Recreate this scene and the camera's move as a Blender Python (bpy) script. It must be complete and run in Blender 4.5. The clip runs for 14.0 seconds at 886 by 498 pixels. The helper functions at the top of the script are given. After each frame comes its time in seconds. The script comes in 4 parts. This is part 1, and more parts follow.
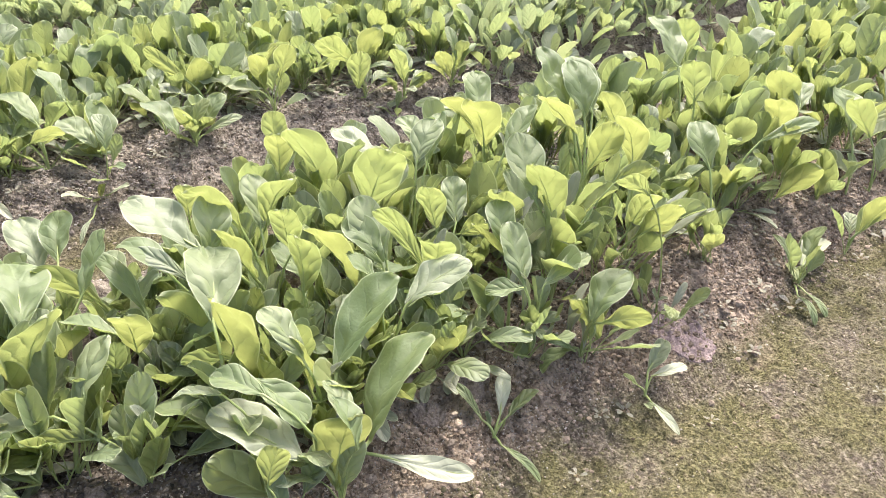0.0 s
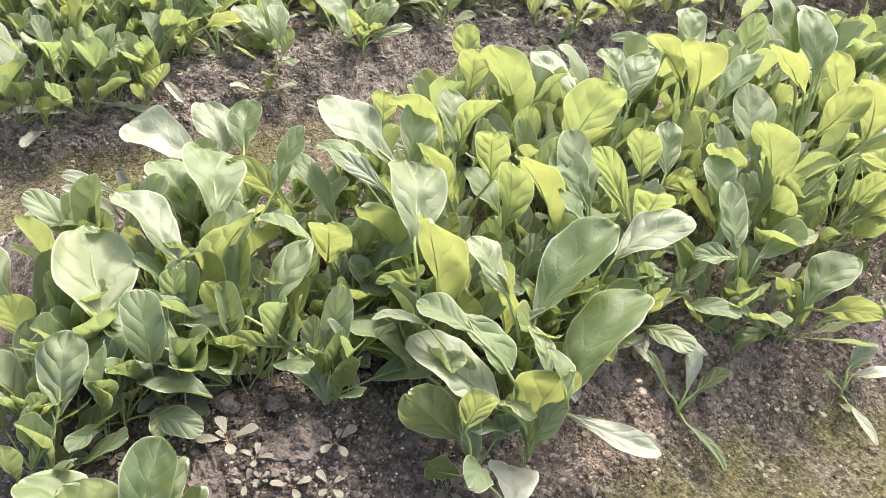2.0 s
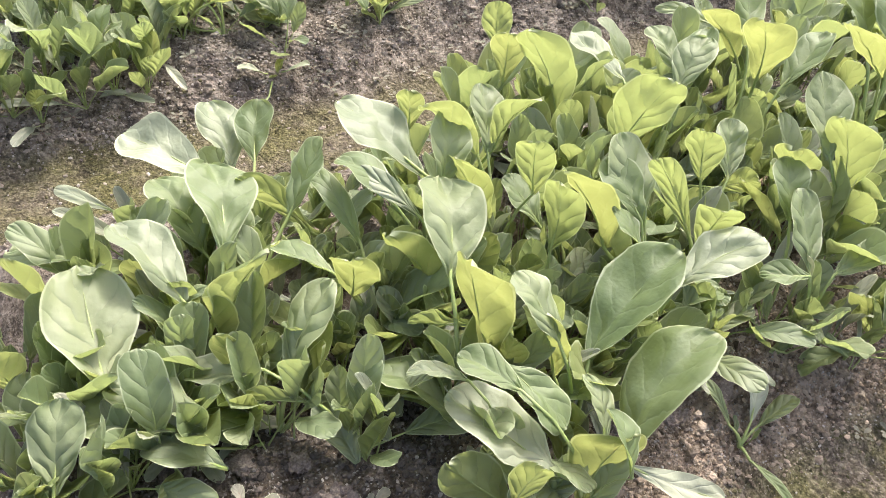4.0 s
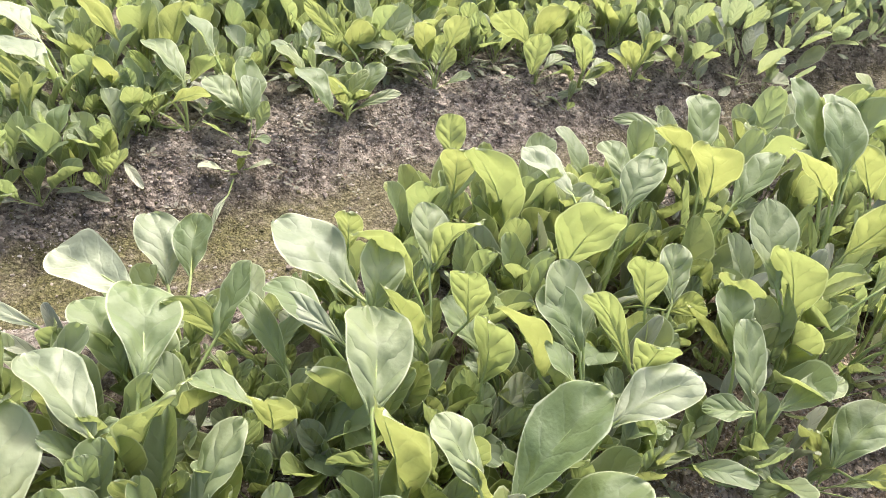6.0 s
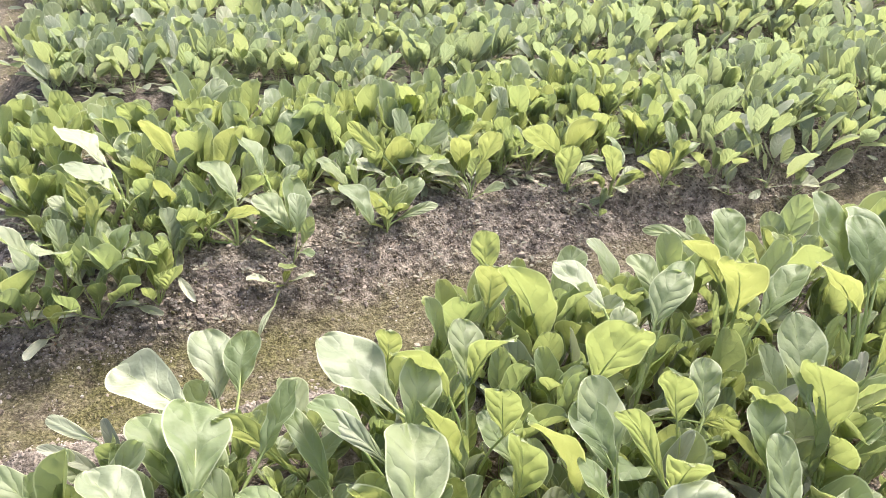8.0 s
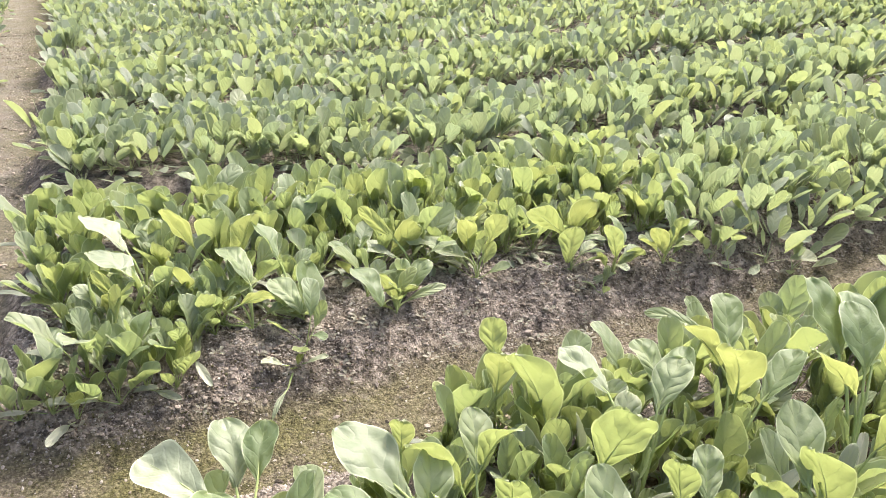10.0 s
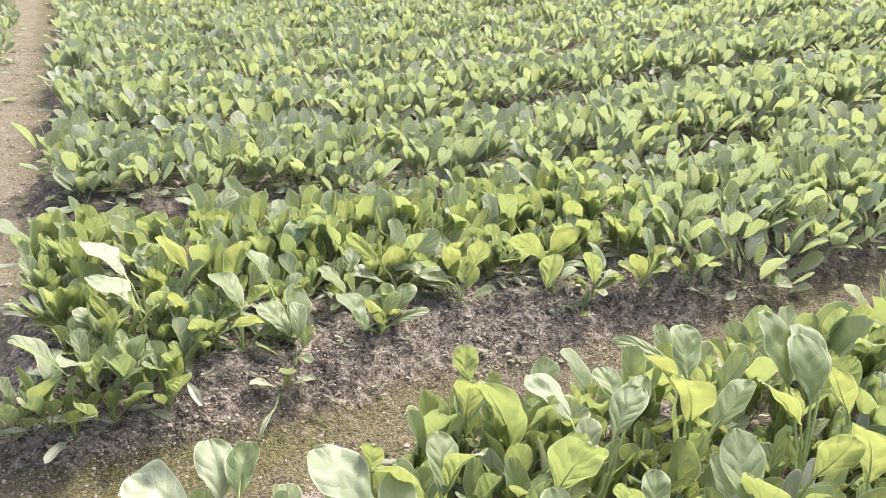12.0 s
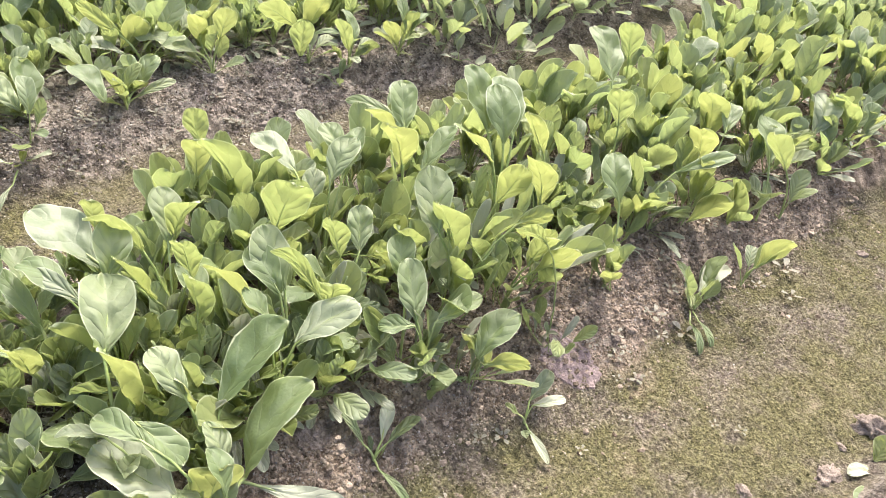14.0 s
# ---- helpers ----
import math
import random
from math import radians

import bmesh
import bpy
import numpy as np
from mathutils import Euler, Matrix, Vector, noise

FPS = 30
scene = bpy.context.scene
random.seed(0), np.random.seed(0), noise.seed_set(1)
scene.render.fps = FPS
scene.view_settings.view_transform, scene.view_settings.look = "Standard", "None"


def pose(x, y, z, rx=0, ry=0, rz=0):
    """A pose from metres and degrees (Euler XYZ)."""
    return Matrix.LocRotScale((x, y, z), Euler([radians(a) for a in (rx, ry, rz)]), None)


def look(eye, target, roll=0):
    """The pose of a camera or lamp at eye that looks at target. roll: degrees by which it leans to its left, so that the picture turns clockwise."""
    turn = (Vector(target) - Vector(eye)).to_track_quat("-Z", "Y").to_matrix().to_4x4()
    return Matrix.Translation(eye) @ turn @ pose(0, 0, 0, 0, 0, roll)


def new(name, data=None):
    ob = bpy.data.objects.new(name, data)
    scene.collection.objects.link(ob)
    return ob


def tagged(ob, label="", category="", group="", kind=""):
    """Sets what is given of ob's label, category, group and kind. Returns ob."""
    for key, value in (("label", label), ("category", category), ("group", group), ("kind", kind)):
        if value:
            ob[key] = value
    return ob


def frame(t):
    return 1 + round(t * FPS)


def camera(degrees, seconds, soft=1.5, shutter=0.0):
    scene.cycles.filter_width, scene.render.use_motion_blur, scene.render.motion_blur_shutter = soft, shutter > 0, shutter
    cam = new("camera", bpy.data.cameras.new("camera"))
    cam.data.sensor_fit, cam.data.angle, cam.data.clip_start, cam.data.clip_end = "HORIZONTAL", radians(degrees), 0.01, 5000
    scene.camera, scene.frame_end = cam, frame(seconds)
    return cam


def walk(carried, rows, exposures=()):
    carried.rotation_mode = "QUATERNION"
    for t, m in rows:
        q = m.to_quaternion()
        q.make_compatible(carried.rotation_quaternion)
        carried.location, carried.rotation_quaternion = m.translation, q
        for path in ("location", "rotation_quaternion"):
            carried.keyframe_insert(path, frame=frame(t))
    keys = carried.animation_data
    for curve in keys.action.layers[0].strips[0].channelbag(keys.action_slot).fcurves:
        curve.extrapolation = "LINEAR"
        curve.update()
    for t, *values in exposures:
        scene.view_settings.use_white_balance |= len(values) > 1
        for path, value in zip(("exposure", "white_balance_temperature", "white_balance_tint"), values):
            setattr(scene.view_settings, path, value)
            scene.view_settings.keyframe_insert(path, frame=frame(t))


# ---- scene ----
cam = camera(60.75, 14.0, soft=0.55, shutter=0.0)
PATH = [
    # seconds, x, y, z, yaw, pitch, roll
    (0, 0.0007, -0.0004, 0.7298, -41.33, -29.95, 4.19),
    (0.5, -0.0336, 0.0424, 0.7117, -36.44, -32.90, 5.37),
    (1, -0.0557, 0.0855, 0.6690, -36.10, -35.50, 8.80),
    (1.5, -0.0682, 0.1191, 0.6563, -35.82, -36.32, 10.37),
    (2, -0.0766, 0.1358, 0.6722, -34.93, -35.30, 9.58),
    (2.5, -0.0624, 0.1605, 0.6758, -35.81, -31.70, 8.23),
    (3, -0.0543, 0.1728, 0.6711, -35.03, -34.65, 8.30),
    (3.2, -0.0489, 0.1972, 0.6599, -35.64, -37.60, 8.68),
    (5.3, 0.0136, 0.2793, 0.7217, -33.42, -40.12, 9.28),
    (5.5, 0.0299, 0.2810, 0.7226, -33.96, -39.56, 8.76),
    (6, 0.0414, 0.2755, 0.7261, -33.75, -34.83, 9.41),
    (6.5, 0.0378, 0.2654, 0.7390, -30.36, -33.46, 7.67),
    (7, 0.0355, 0.2635, 0.7474, -29.81, -31.48, 7.64),
    (7.5, 0.0189, 0.2542, 0.7599, -28.06, -29.41, 7.94),
    (8, 0.0300, 0.2562, 0.7748, -29.17, -28.36, 6.44),
    (8.2, 0.0251, 0.2540, 0.7806, -29.00, -27.89, 6.56),
    (10.3, 0.0086, 0.2334, 0.8355, -28.09, -22.46, 5.22),
    (10.5, 0.0116, 0.2305, 0.8386, -28.47, -21.71, 5.48),
    (11, 0.0107, 0.2174, 0.8374, -28.02, -23.40, 6.35),
    (11.5, 0.0011, 0.1838, 0.8663, -26.31, -24.81, 6.41),
    (12, 0.0206, 0.1715, 0.8925, -27.72, -22.94, 5.87),
    (12.5, 0.0309, 0.1506, 0.9156, -32.30, -30.19, 9.20),
    (13, 0.0196, 0.1275, 0.9429, -31.00, -31.08, 9.00),
    (13.5, 0.0502, 0.0600, 0.9276, -36.37, -34.28, 9.77),
    (14, 0.0961, 0.0056, 0.9127, -45.65, -36.73, 11.86),
]
EXPOSURE = 1.20
STOPS = [(0, 0.02), (1, -0.09), (1.5, -0.03), (3, -0.07), (5.5, -0.11), (8, -0.03), (10.5, -0.04), (12.5, -0.08), (14, 0.04)]
walk(cam, [(t, pose(x, y, z, 90 + pitch, 0, yaw) @ pose(0, 0, 0, 0, 0, roll)) for t, x, y, z, yaw, pitch, roll in PATH], [(t, EXPOSURE + s) for t, s in STOPS])

# ---- light ----
SUN_AZ, SUN_EL = 32.0, 60.0          # degrees from +x towards +y, degrees above the horizon
world = bpy.data.worlds.new("sky")
scene.world = world
world.use_nodes = True
wn = world.node_tree.nodes
sky = wn.new("ShaderNodeTexSky")
sky.sky_type = 'NISHITA'
sky.sun_disc = False
sky.sun_elevation = radians(SUN_EL)
sky.sun_rotation = radians(90 - SUN_AZ)
sky.air_density, sky.dust_density = 0.8, 7.0
wn["Background"].inputs["Strength"].default_value = 0.195
world.node_tree.links.new(sky.outputs[0], wn["Background"].inputs["Color"])
sun = new("sun", bpy.data.lights.new("sun", 'SUN'))
sun.data.energy, sun.data.angle, sun.data.color = 2.15, radians(9), (1.0, 0.965, 0.89)
_d = Vector((math.cos(radians(SUN_AZ)) * math.cos(radians(SUN_EL)), math.sin(radians(SUN_AZ)) * math.cos(radians(SUN_EL)), math.sin(radians(SUN_EL))))
sun.matrix_world = look(_d * 30, (0, 0, 0))


# ---- materials ----
def material(name):
    m = bpy.data.materials.new(name)
    m.use_nodes = True
    return m, m.node_tree.nodes, m.node_tree.links, m.node_tree.nodes["Principled BSDF"]


def noise_node(nodes, links, vector, scale, detail=3.0, rough=0.6):
    n = nodes.new("ShaderNodeTexNoise")
    n.inputs["Scale"].default_value, n.inputs["Detail"].default_value, n.inputs["Roughness"].default_value = scale, detail, rough
    links.new(vector, n.inputs["Vector"])
    return n.outputs["Fac"]


def ramp_node(nodes, links, fac, stops):
    r = nodes.new("ShaderNodeValToRGB")
    r.color_ramp.elements[0].position, r.color_ramp.elements[0].color = stops[0][0], (*stops[0][1], 1)
    r.color_ramp.elements[1].position, r.color_ramp.elements[1].color = stops[-1][0], (*stops[-1][1], 1)
    for p, c in stops[1:-1]:
        e = r.color_ramp.elements.new(p)
        e.color = (*c, 1)
    links.new(fac, r.inputs[0])
    return r.outputs["Color"]


def mix_node(nodes, links, fac, a, b, mode='MIX'):
    m = nodes.new("ShaderNodeMix")
    m.data_type, m.blend_type = 'RGBA', mode
    for value, socket in ((fac, m.inputs[0]), (a, m.inputs[6]), (b, m.inputs[7])):
        if isinstance(value, (int, float)):
            socket.default_value = value
        elif isinstance(value, tuple):
            socket.default_value = (*value, 1)
        else:
            links.new(value, socket)
    return m.outputs[2]


def math_node(nodes, links, op, a, b=0.0, c=0.0):
    m = nodes.new("ShaderNodeMath")
    m.operation = op
    for value, socket in zip((a, b, c), m.inputs):
        if isinstance(value, (int, float)):
            socket.default_value = value
        else:
            links.new(value, socket)
    return m.outputs[0]


def leaf_material(name, dark, mid, pale, glow, glow_amount=0.42, rough=0.42, by_island=False, relief=1.0):
    """A thin leaf: waxy upper skin over light that passes through; u runs along the blade, v across it."""
    m, nodes, links, bsdf = material(name)
    uv = nodes.new("ShaderNodeUVMap").outputs[0]
    sep = nodes.new("ShaderNodeSeparateXYZ")
    links.new(uv, sep.inputs[0])
    u, v = sep.outputs[0], sep.outputs[1]
    if by_island:
        rnd = nodes.new("ShaderNodeNewGeometry").outputs["Random Per Island"]
    else:
        rnd = nodes.new("ShaderNodeObjectInfo").outputs["Random"]
    pos = nodes.new("ShaderNodeNewGeometry").outputs["Position"]
    side = math_node(nodes, links, 'ABSOLUTE', v)
    # midrib, and side veins that sweep towards the tip
    rib = math_node(nodes, links, 'SMOOTH_MIN', math_node(nodes, links, 'DIVIDE', side, 0.10), 1.0, 0.3)
    sweep = math_node(nodes, links, 'SUBTRACT', math_node(nodes, links, 'MULTIPLY', u, 4.6), math_node(nodes, links, 'MULTIPLY', side, 1.5))
    wob = math_node(nodes, links, 'MULTIPLY_ADD', noise_node(nodes, links, pos, 40.0, 2.0), 0.9, sweep)
    saw = math_node(nodes, links, 'PINGPONG', wob, 0.5)
    vein = math_node(nodes, links, 'SMOOTH_MIN', math_node(nodes, links, 'DIVIDE', saw, 0.11), 1.0, 0.3)
    web = math_node(nodes, links, 'MULTIPLY', rib, vein)
    tone = math_node(nodes, links, 'ADD', math_node(nodes, links, 'MULTIPLY', rnd, 0.62), math_node(nodes, links, 'MULTIPLY', noise_node(nodes, links, pos, 22.0, 4.0), 0.38))
    colour = ramp_node(nodes, links, tone, [(0.12, dark), (0.5, mid), (0.9, pale)])
    colour = mix_node(nodes, links, math_node(nodes, links, 'MULTIPLY_ADD', web, -0.24, 0.24), colour, pale)
    rim = ramp_node(nodes, links, math_node(nodes, links, 'MAXIMUM', side, math_node(nodes, links, 'MULTIPLY_ADD', u, 1.0, -0.03)), [(0.93, (0, 0, 0)), (0.96, (1, 1, 1))])
    colour = mix_node(nodes, links, math_node(nodes, links, 'MULTIPLY', rim, 0.7), colour, (0.58, 0.62, 0.42))
    fleck = ramp_node(nodes, links, noise_node(nodes, links, pos, 330.0, 2.0), [(0.66, (0, 0, 0)), (0.72, (1, 1, 1))])
    patch = ramp_node(nodes, links, noise_node(nodes, links, pos, 18.0, 2.0), [(0.55, (0, 0, 0)), (0.7, (1, 1, 1))])
    colour = mix_node(nodes, links, math_node(nodes, links, 'MULTIPLY', math_node(nodes, links, 'MULTIPLY', fleck, patch), 0.5), colour, (0.45, 0.48, 0.30))
    links.new(colour, bsdf.inputs["Base Color"])
    rough_out = math_node(nodes, links, 'MULTIPLY_ADD', noise_node(nodes, links, pos, 90.0, 3.0), 0.30, rough - 0.04)
    links.new(rough_out, bsdf.inputs["Roughness"])
    bsdf.inputs["Specular IOR Level"].default_value = 0.6
    bsdf.inputs["Coat Weight"].default_value, bsdf.inputs["Coat Roughness"].default_value = 0.4, 0.5
    bsdf.inputs["Sheen Weight"].default_value = 0.0
    # the skin swells between the side veins and lies flat along the midrib and the rim
    swell = math_node(nodes, links, 'SINE', math_node(nodes, links, 'MULTIPLY', saw, math.pi))
    flank = math_node(nodes, links, 'MULTIPLY', math_node(nodes, links, 'SMOOTH_MIN', math_node(nodes, links, 'MULTIPLY', side, 3.2), 1.0, 0.3), math_node(nodes, links, 'SUBTRACT', 1.0, math_node(nodes, links, 'POWER', side, 4.0)))
    pucker = math_node(nodes, links, 'MULTIPLY', math_node(nodes, links, 'MULTIPLY', swell, flank), math_node(nodes, links, 'MULTIPLY_ADD', rnd, 0.9 * relief, 0.25 * relief))
    blister = math_node(nodes, links, 'MULTIPLY_ADD', noise_node(nodes, links, pos, 70.0, 2.0), 0.8, math_node(nodes, links, 'MULTIPLY', noise_node(nodes, links, pos, 340.0, 2.0), 0.10))
    height = math_node(nodes, links, 'ADD', math_node(nodes, links, 'MULTIPLY_ADD', web, 0.10, pucker), blister)
    bump = nodes.new("ShaderNodeBump")
    bump.inputs["Strength"].default_value, bump.inputs["Distance"].default_value = 0.9, 0.0020
    links.new(height, bump.inputs["Height"])
    links.new(bump.outputs[0], bsdf.inputs["Normal"])
    trans = nodes.new("ShaderNodeBsdfTranslucent")
    gcol = mix_node(nodes, links, math_node(nodes, links, 'MULTIPLY_ADD', web, -0.12, 0.12), glow, (glow[0] * 0.45, glow[1] * 0.5, glow[2] * 0.6))
    gcol = mix_node(nodes, links, math_node(nodes, links, 'MULTIPLY', rnd, 0.3), gcol, (glow[0] * 0.55, glow[1] * 0.8, glow[2]))
    links.new(gcol, trans.inputs["Color"])
    links.new(bump.outputs[0], trans.inputs["Normal"])
    both = nodes.new("ShaderNodeMixShader")
    both.inputs[0].default_value = glow_amount
    links.new(bsdf.outputs[0], both.inputs[1])
    links.new(trans.outputs[0], both.inputs[2])
    links.new(both.outputs[0], nodes["Material Output"].inputs["Surface"])
    return m


LEAF = leaf_material("spinach_leaf", (0.098, 0.148, 0.062), (0.170, 0.222, 0.098), (0.31, 0.345, 0.205), (0.46, 0.53, 0.155), 0.37, 0.50)
BED_LEAF = leaf_material("bed_spinach_leaf", (0.095, 0.142, 0.070), (0.167, 0.215, 0.110), (0.32, 0.35, 0.23), (0.475, 0.54, 0.18), 0.39, 0.46)
YOUNG = leaf_material("young_spinach_leaf", (0.110, 0.156, 0.050), (0.172, 0.216, 0.072), (0.28, 0.31, 0.13), (0.52, 0.56, 0.175), 0.38, 0.50)
# pale cream leaf, with some sky sheen put into the colour
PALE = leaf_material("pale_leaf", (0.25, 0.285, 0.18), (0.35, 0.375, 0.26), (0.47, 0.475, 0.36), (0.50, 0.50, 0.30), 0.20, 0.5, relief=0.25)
# distant leaves: haze and glare are greyed into the colours
FAR_HAZE_LEAF = leaf_material("far_haze_leaf", (0.102, 0.144, 0.090), (0.184, 0.223, 0.148), (0.36, 0.38, 0.30), (0.48, 0.55, 0.25), 0.38, 0.39, by_island=True)
OLD_LEAF = leaf_material("old_leaf", (0.16, 0.182, 0.125), (0.24, 0.258, 0.185), (0.35, 0.355, 0.275), (0.38, 0.41, 0.22), 0.2, 0.5, relief=0.2)
# green leaf with the sky's glare mixed into its colour
GLARE_LEAF = leaf_material("glare_leaf", (0.135, 0.178, 0.098), (0.215, 0.252, 0.152), (0.33, 0.355, 0.25), (0.43, 0.49, 0.18), 0.30, 0.44)
# yellower distant leaves, with the same haze in the colours
FAR_HAZE_YOUNG = leaf_material("far_haze_young_leaf", (0.118, 0.158, 0.078), (0.192, 0.228, 0.120), (0.34, 0.36, 0.23), (0.50, 0.56, 0.21), 0.39, 0.42, by_island=True)
WEED = leaf_material("weed_leaf", (0.135, 0.136, 0.096), (0.205, 0.194, 0.146), (0.29, 0.268, 0.214), (0.38, 0.34, 0.20), 0.14, 0.6, relief=0.2)


def petiole_material(name, a, b):
    m, nodes, links, bsdf = material(name)
    pos = nodes.new("ShaderNodeNewGeometry").outputs["Position"]
    links.new(ramp_node(nodes, links, noise_node(nodes, links, pos, 40.0), [(0.3, a), (0.7, b)]), bsdf.inputs["Base Color"])
    bsdf.inputs["Roughness"].default_value = 0.4
    bsdf.inputs["Subsurface Weight"].default_value = 0.15
    bsdf.inputs["Subsurface Radius"].default_value = (0.004, 0.006, 0.002)
    return m


PETIOLE = petiole_material("petiole", (0.24, 0.31, 0.10), (0.38, 0.43, 0.18))
RED_STALK = petiole_material("red_stalk", (0.26, 0.13, 0.07), (0.36, 0.22, 0.13))


def soil_material():
    m, nodes, links, bsdf = material("soil")
    geo = nodes.new("ShaderNodeNewGeometry")
    pos = geo.outputs["Position"]
    att = nodes.new("ShaderNodeAttribute")
    att.attribute_name = "bed"
    bed = att.outputs["Fac"]
    sep = nodes.new("ShaderNodeSeparateXYZ")
    links.new(pos, sep.inputs[0])
    coarse, mid, small, fine = (noise_node(nodes, links, pos, s, 5.0, 0.65) for s in (8.0, 45.0, 160.0, 430.0))
    cell = nodes.new("ShaderNodeTexVoronoi")
    cell.inputs["Scale"].default_value = 210.0
    warp = nodes.new("ShaderNodeVectorMath")
    warp.operation = 'MULTIPLY_ADD'
    wobble = nodes.new("ShaderNodeTexNoise")
    wobble.inputs["Scale"].default_value = 90.0
    links.new(pos, wobble.inputs["Vector"])
    links.new(wobble.outputs["Color"], warp.inputs[0])
    warp.inputs[1].default_value = (0.008, 0.008, 0.008)
    links.new(pos, warp.inputs[2])
    links.new(warp.outputs[0], cell.inputs["Vector"])
    dome = math_node(nodes, links, 'SUBTRACT', 1.0, math_node(nodes, links, 'MULTIPLY', cell.outputs["Distance"], 1.25))
    shade = nodes.new("ShaderNodeSeparateColor")
    links.new(cell.outputs["Color"], shade.inputs[0])
    crumb = ramp_node(nodes, links, mid, [(0.37, (0.088, 0.072, 0.058)), (0.5, (0.245, 0.205, 0.168)), (0.63, (0.50, 0.43, 0.365))])
    # the first bed's soil is browner than the grey crumb of the others
    brown = ramp_node(nodes, links, mid, [(0.36, (0.125, 0.092, 0.066)), (0.5, (0.315, 0.240, 0.178)), (0.64, (0.54, 0.43, 0.335))])
    crumb = mix_node(nodes, links, ramp_node(nodes, links, sep.outputs[1], [(0.05, (0, 0, 0)), (0.15, (1, 1, 1)), (0.8, (1, 1, 1)), (1.0, (0, 0, 0))]), crumb, brown)
    # and towards the bed's end its colour holds damp and the plants' shade
    damp_shade = math_node(nodes, links, 'MULTIPLY', ramp_node(nodes, links, math_node(nodes, links, 'MULTIPLY_ADD', math_node(nodes, links, 'MULTIPLY_ADD', coarse, 0.2, sep.outputs[0]), 0.5, 0.5), [(0.325, (0, 0, 0)), (0.375, (1, 1, 1)), (0.64, (1, 1, 1)), (0.73, (0, 0, 0))]), ramp_node(nodes, links, math_node(nodes, links, 'MULTIPLY', sep.outputs[1], 0.25), [(0.2, (1, 1, 1)), (0.25, (0, 0, 0)), (0.54, (0, 0, 0)), (0.575, (1, 1, 1))]))
    crumb = mix_node(nodes, links, math_node(nodes, links, 'MULTIPLY', damp_shade, 0.6), crumb, (0.055, 0.048, 0.043))
    speck = ramp_node(nodes, links, math_node(nodes, links, 'MULTIPLY_ADD', small, 0.7, math_node(nodes, links, 'MULTIPLY', fine, 0.3)), [(0.52, (0, 0, 0)), (0.62, (1, 1, 1))])
    crumb = mix_node(nodes, links, math_node(nodes, links, 'MULTIPLY', speck, 0.5), crumb, (0.48, 0.42, 0.37))
    tan = ramp_node(nodes, links, math_node(nodes, links, 'MULTIPLY_ADD', small, 0.6, math_node(nodes, links, 'MULTIPLY', mid, 0.4)), [(0.40, (0.074, 0.060, 0.046)), (0.5, (0.160, 0.131, 0.102)), (0.60, (0.27, 0.225, 0.178))])
    tan = mix_node(nodes, links, math_node(nodes, links, 'MULTIPLY', speck, 0.35), tan, (0.42, 0.39, 0.33))
    # the trodden path past the bed ends is drier and paler
    trodden = ramp_node(nodes, links, math_node(nodes, links, 'MULTIPLY_ADD', sep.outputs[0], 0.5, 0.5), [(0.15, (0, 0, 0)), (0.25, (1, 1, 1)), (0.39, (1, 1, 1)), (0.45, (0, 0, 0))])
    tan = mix_node(nodes, links, math_node(nodes, links, 'MULTIPLY', trodden, 0.45), tan, (0.33, 0.305, 0.255))
    moss = ramp_node(nodes, links, math_node(nodes, links, 'MULTIPLY_ADD', small, 0.6, math_node(nodes, links, 'MULTIPLY', fine, 0.4)), [(0.40, (0.040, 0.039, 0.014)), (0.5, (0.120, 0.112, 0.045)), (0.60, (0.22, 0.20, 0.094))])
    mossy = ramp_node(nodes, links, math_node(nodes, links, 'ADD', math_node(nodes, links, 'MULTIPLY', coarse, 0.7), math_node(nodes, links, 'MULTIPLY', mid, 0.3)), [(0.38, (0, 0, 0)), (0.54, (1, 1, 1))])
    damp = ramp_node(nodes, links, math_node(nodes, links, 'ADD', sep.outputs[0], 0.4), [(0.22, (0.5, 0.5, 0.5)), (0.42, (1, 1, 1))])
    first = ramp_node(nodes, links, sep.outputs[1], [(0.8, (0.9, 0.9, 0.9)), (1.0, (0, 0, 0))])
    second = ramp_node(nodes, links, sep.outputs[0], [(0.25, (1, 1, 1)), (0.75, (0.4, 0.4, 0.4))])
    wet = math_node(nodes, links, 'MAXIMUM', math_node(nodes, links, 'MULTIPLY', second, ramp_node(nodes, links, sep.outputs[1], [(0.8, (0, 0, 0)), (1.0, (1, 1, 1))])), first)
    low = mix_node(nodes, links, math_node(nodes, links, 'MULTIPLY', mossy, math_node(nodes, links, 'MULTIPLY', damp, wet)), tan, moss)
    edge = math_node(nodes, links, 'ADD', bed, math_node(nodes, links, 'MULTIPLY', math_node(nodes, links, 'SUBTRACT', coarse, 0.5), 0.9))
    up = ramp_node(nodes, links, edge, [(0.08, (0, 0, 0)), (0.30, (1, 1, 1))])
    whole = mix_node(nodes, links, up, low, crumb)
    whole = mix_node(nodes, links, math_node(nodes, links, 'MULTIPLY', shade.outputs[0], 0.28), whole, (0.42, 0.42, 0.42), 'OVERLAY')
    links.new(whole, bsdf.inputs["Base Color"])
    bsdf.inputs["Roughness"].default_value = 0.92
    bsdf.inputs["Specular IOR Level"].default_value = 0.25
    height = math_node(nodes, links, 'ADD', math_node(nodes, links, 'MULTIPLY', mid, 0.6), math_node(nodes, links, 'MULTIPLY_ADD', small, 0.9, math_node(nodes, links, 'MULTIPLY', fine, 0.6)))
    height = math_node(nodes, links, 'MULTIPLY_ADD', dome, math_node(nodes, links, 'MULTIPLY', shade.outputs[1], 0.7), height)
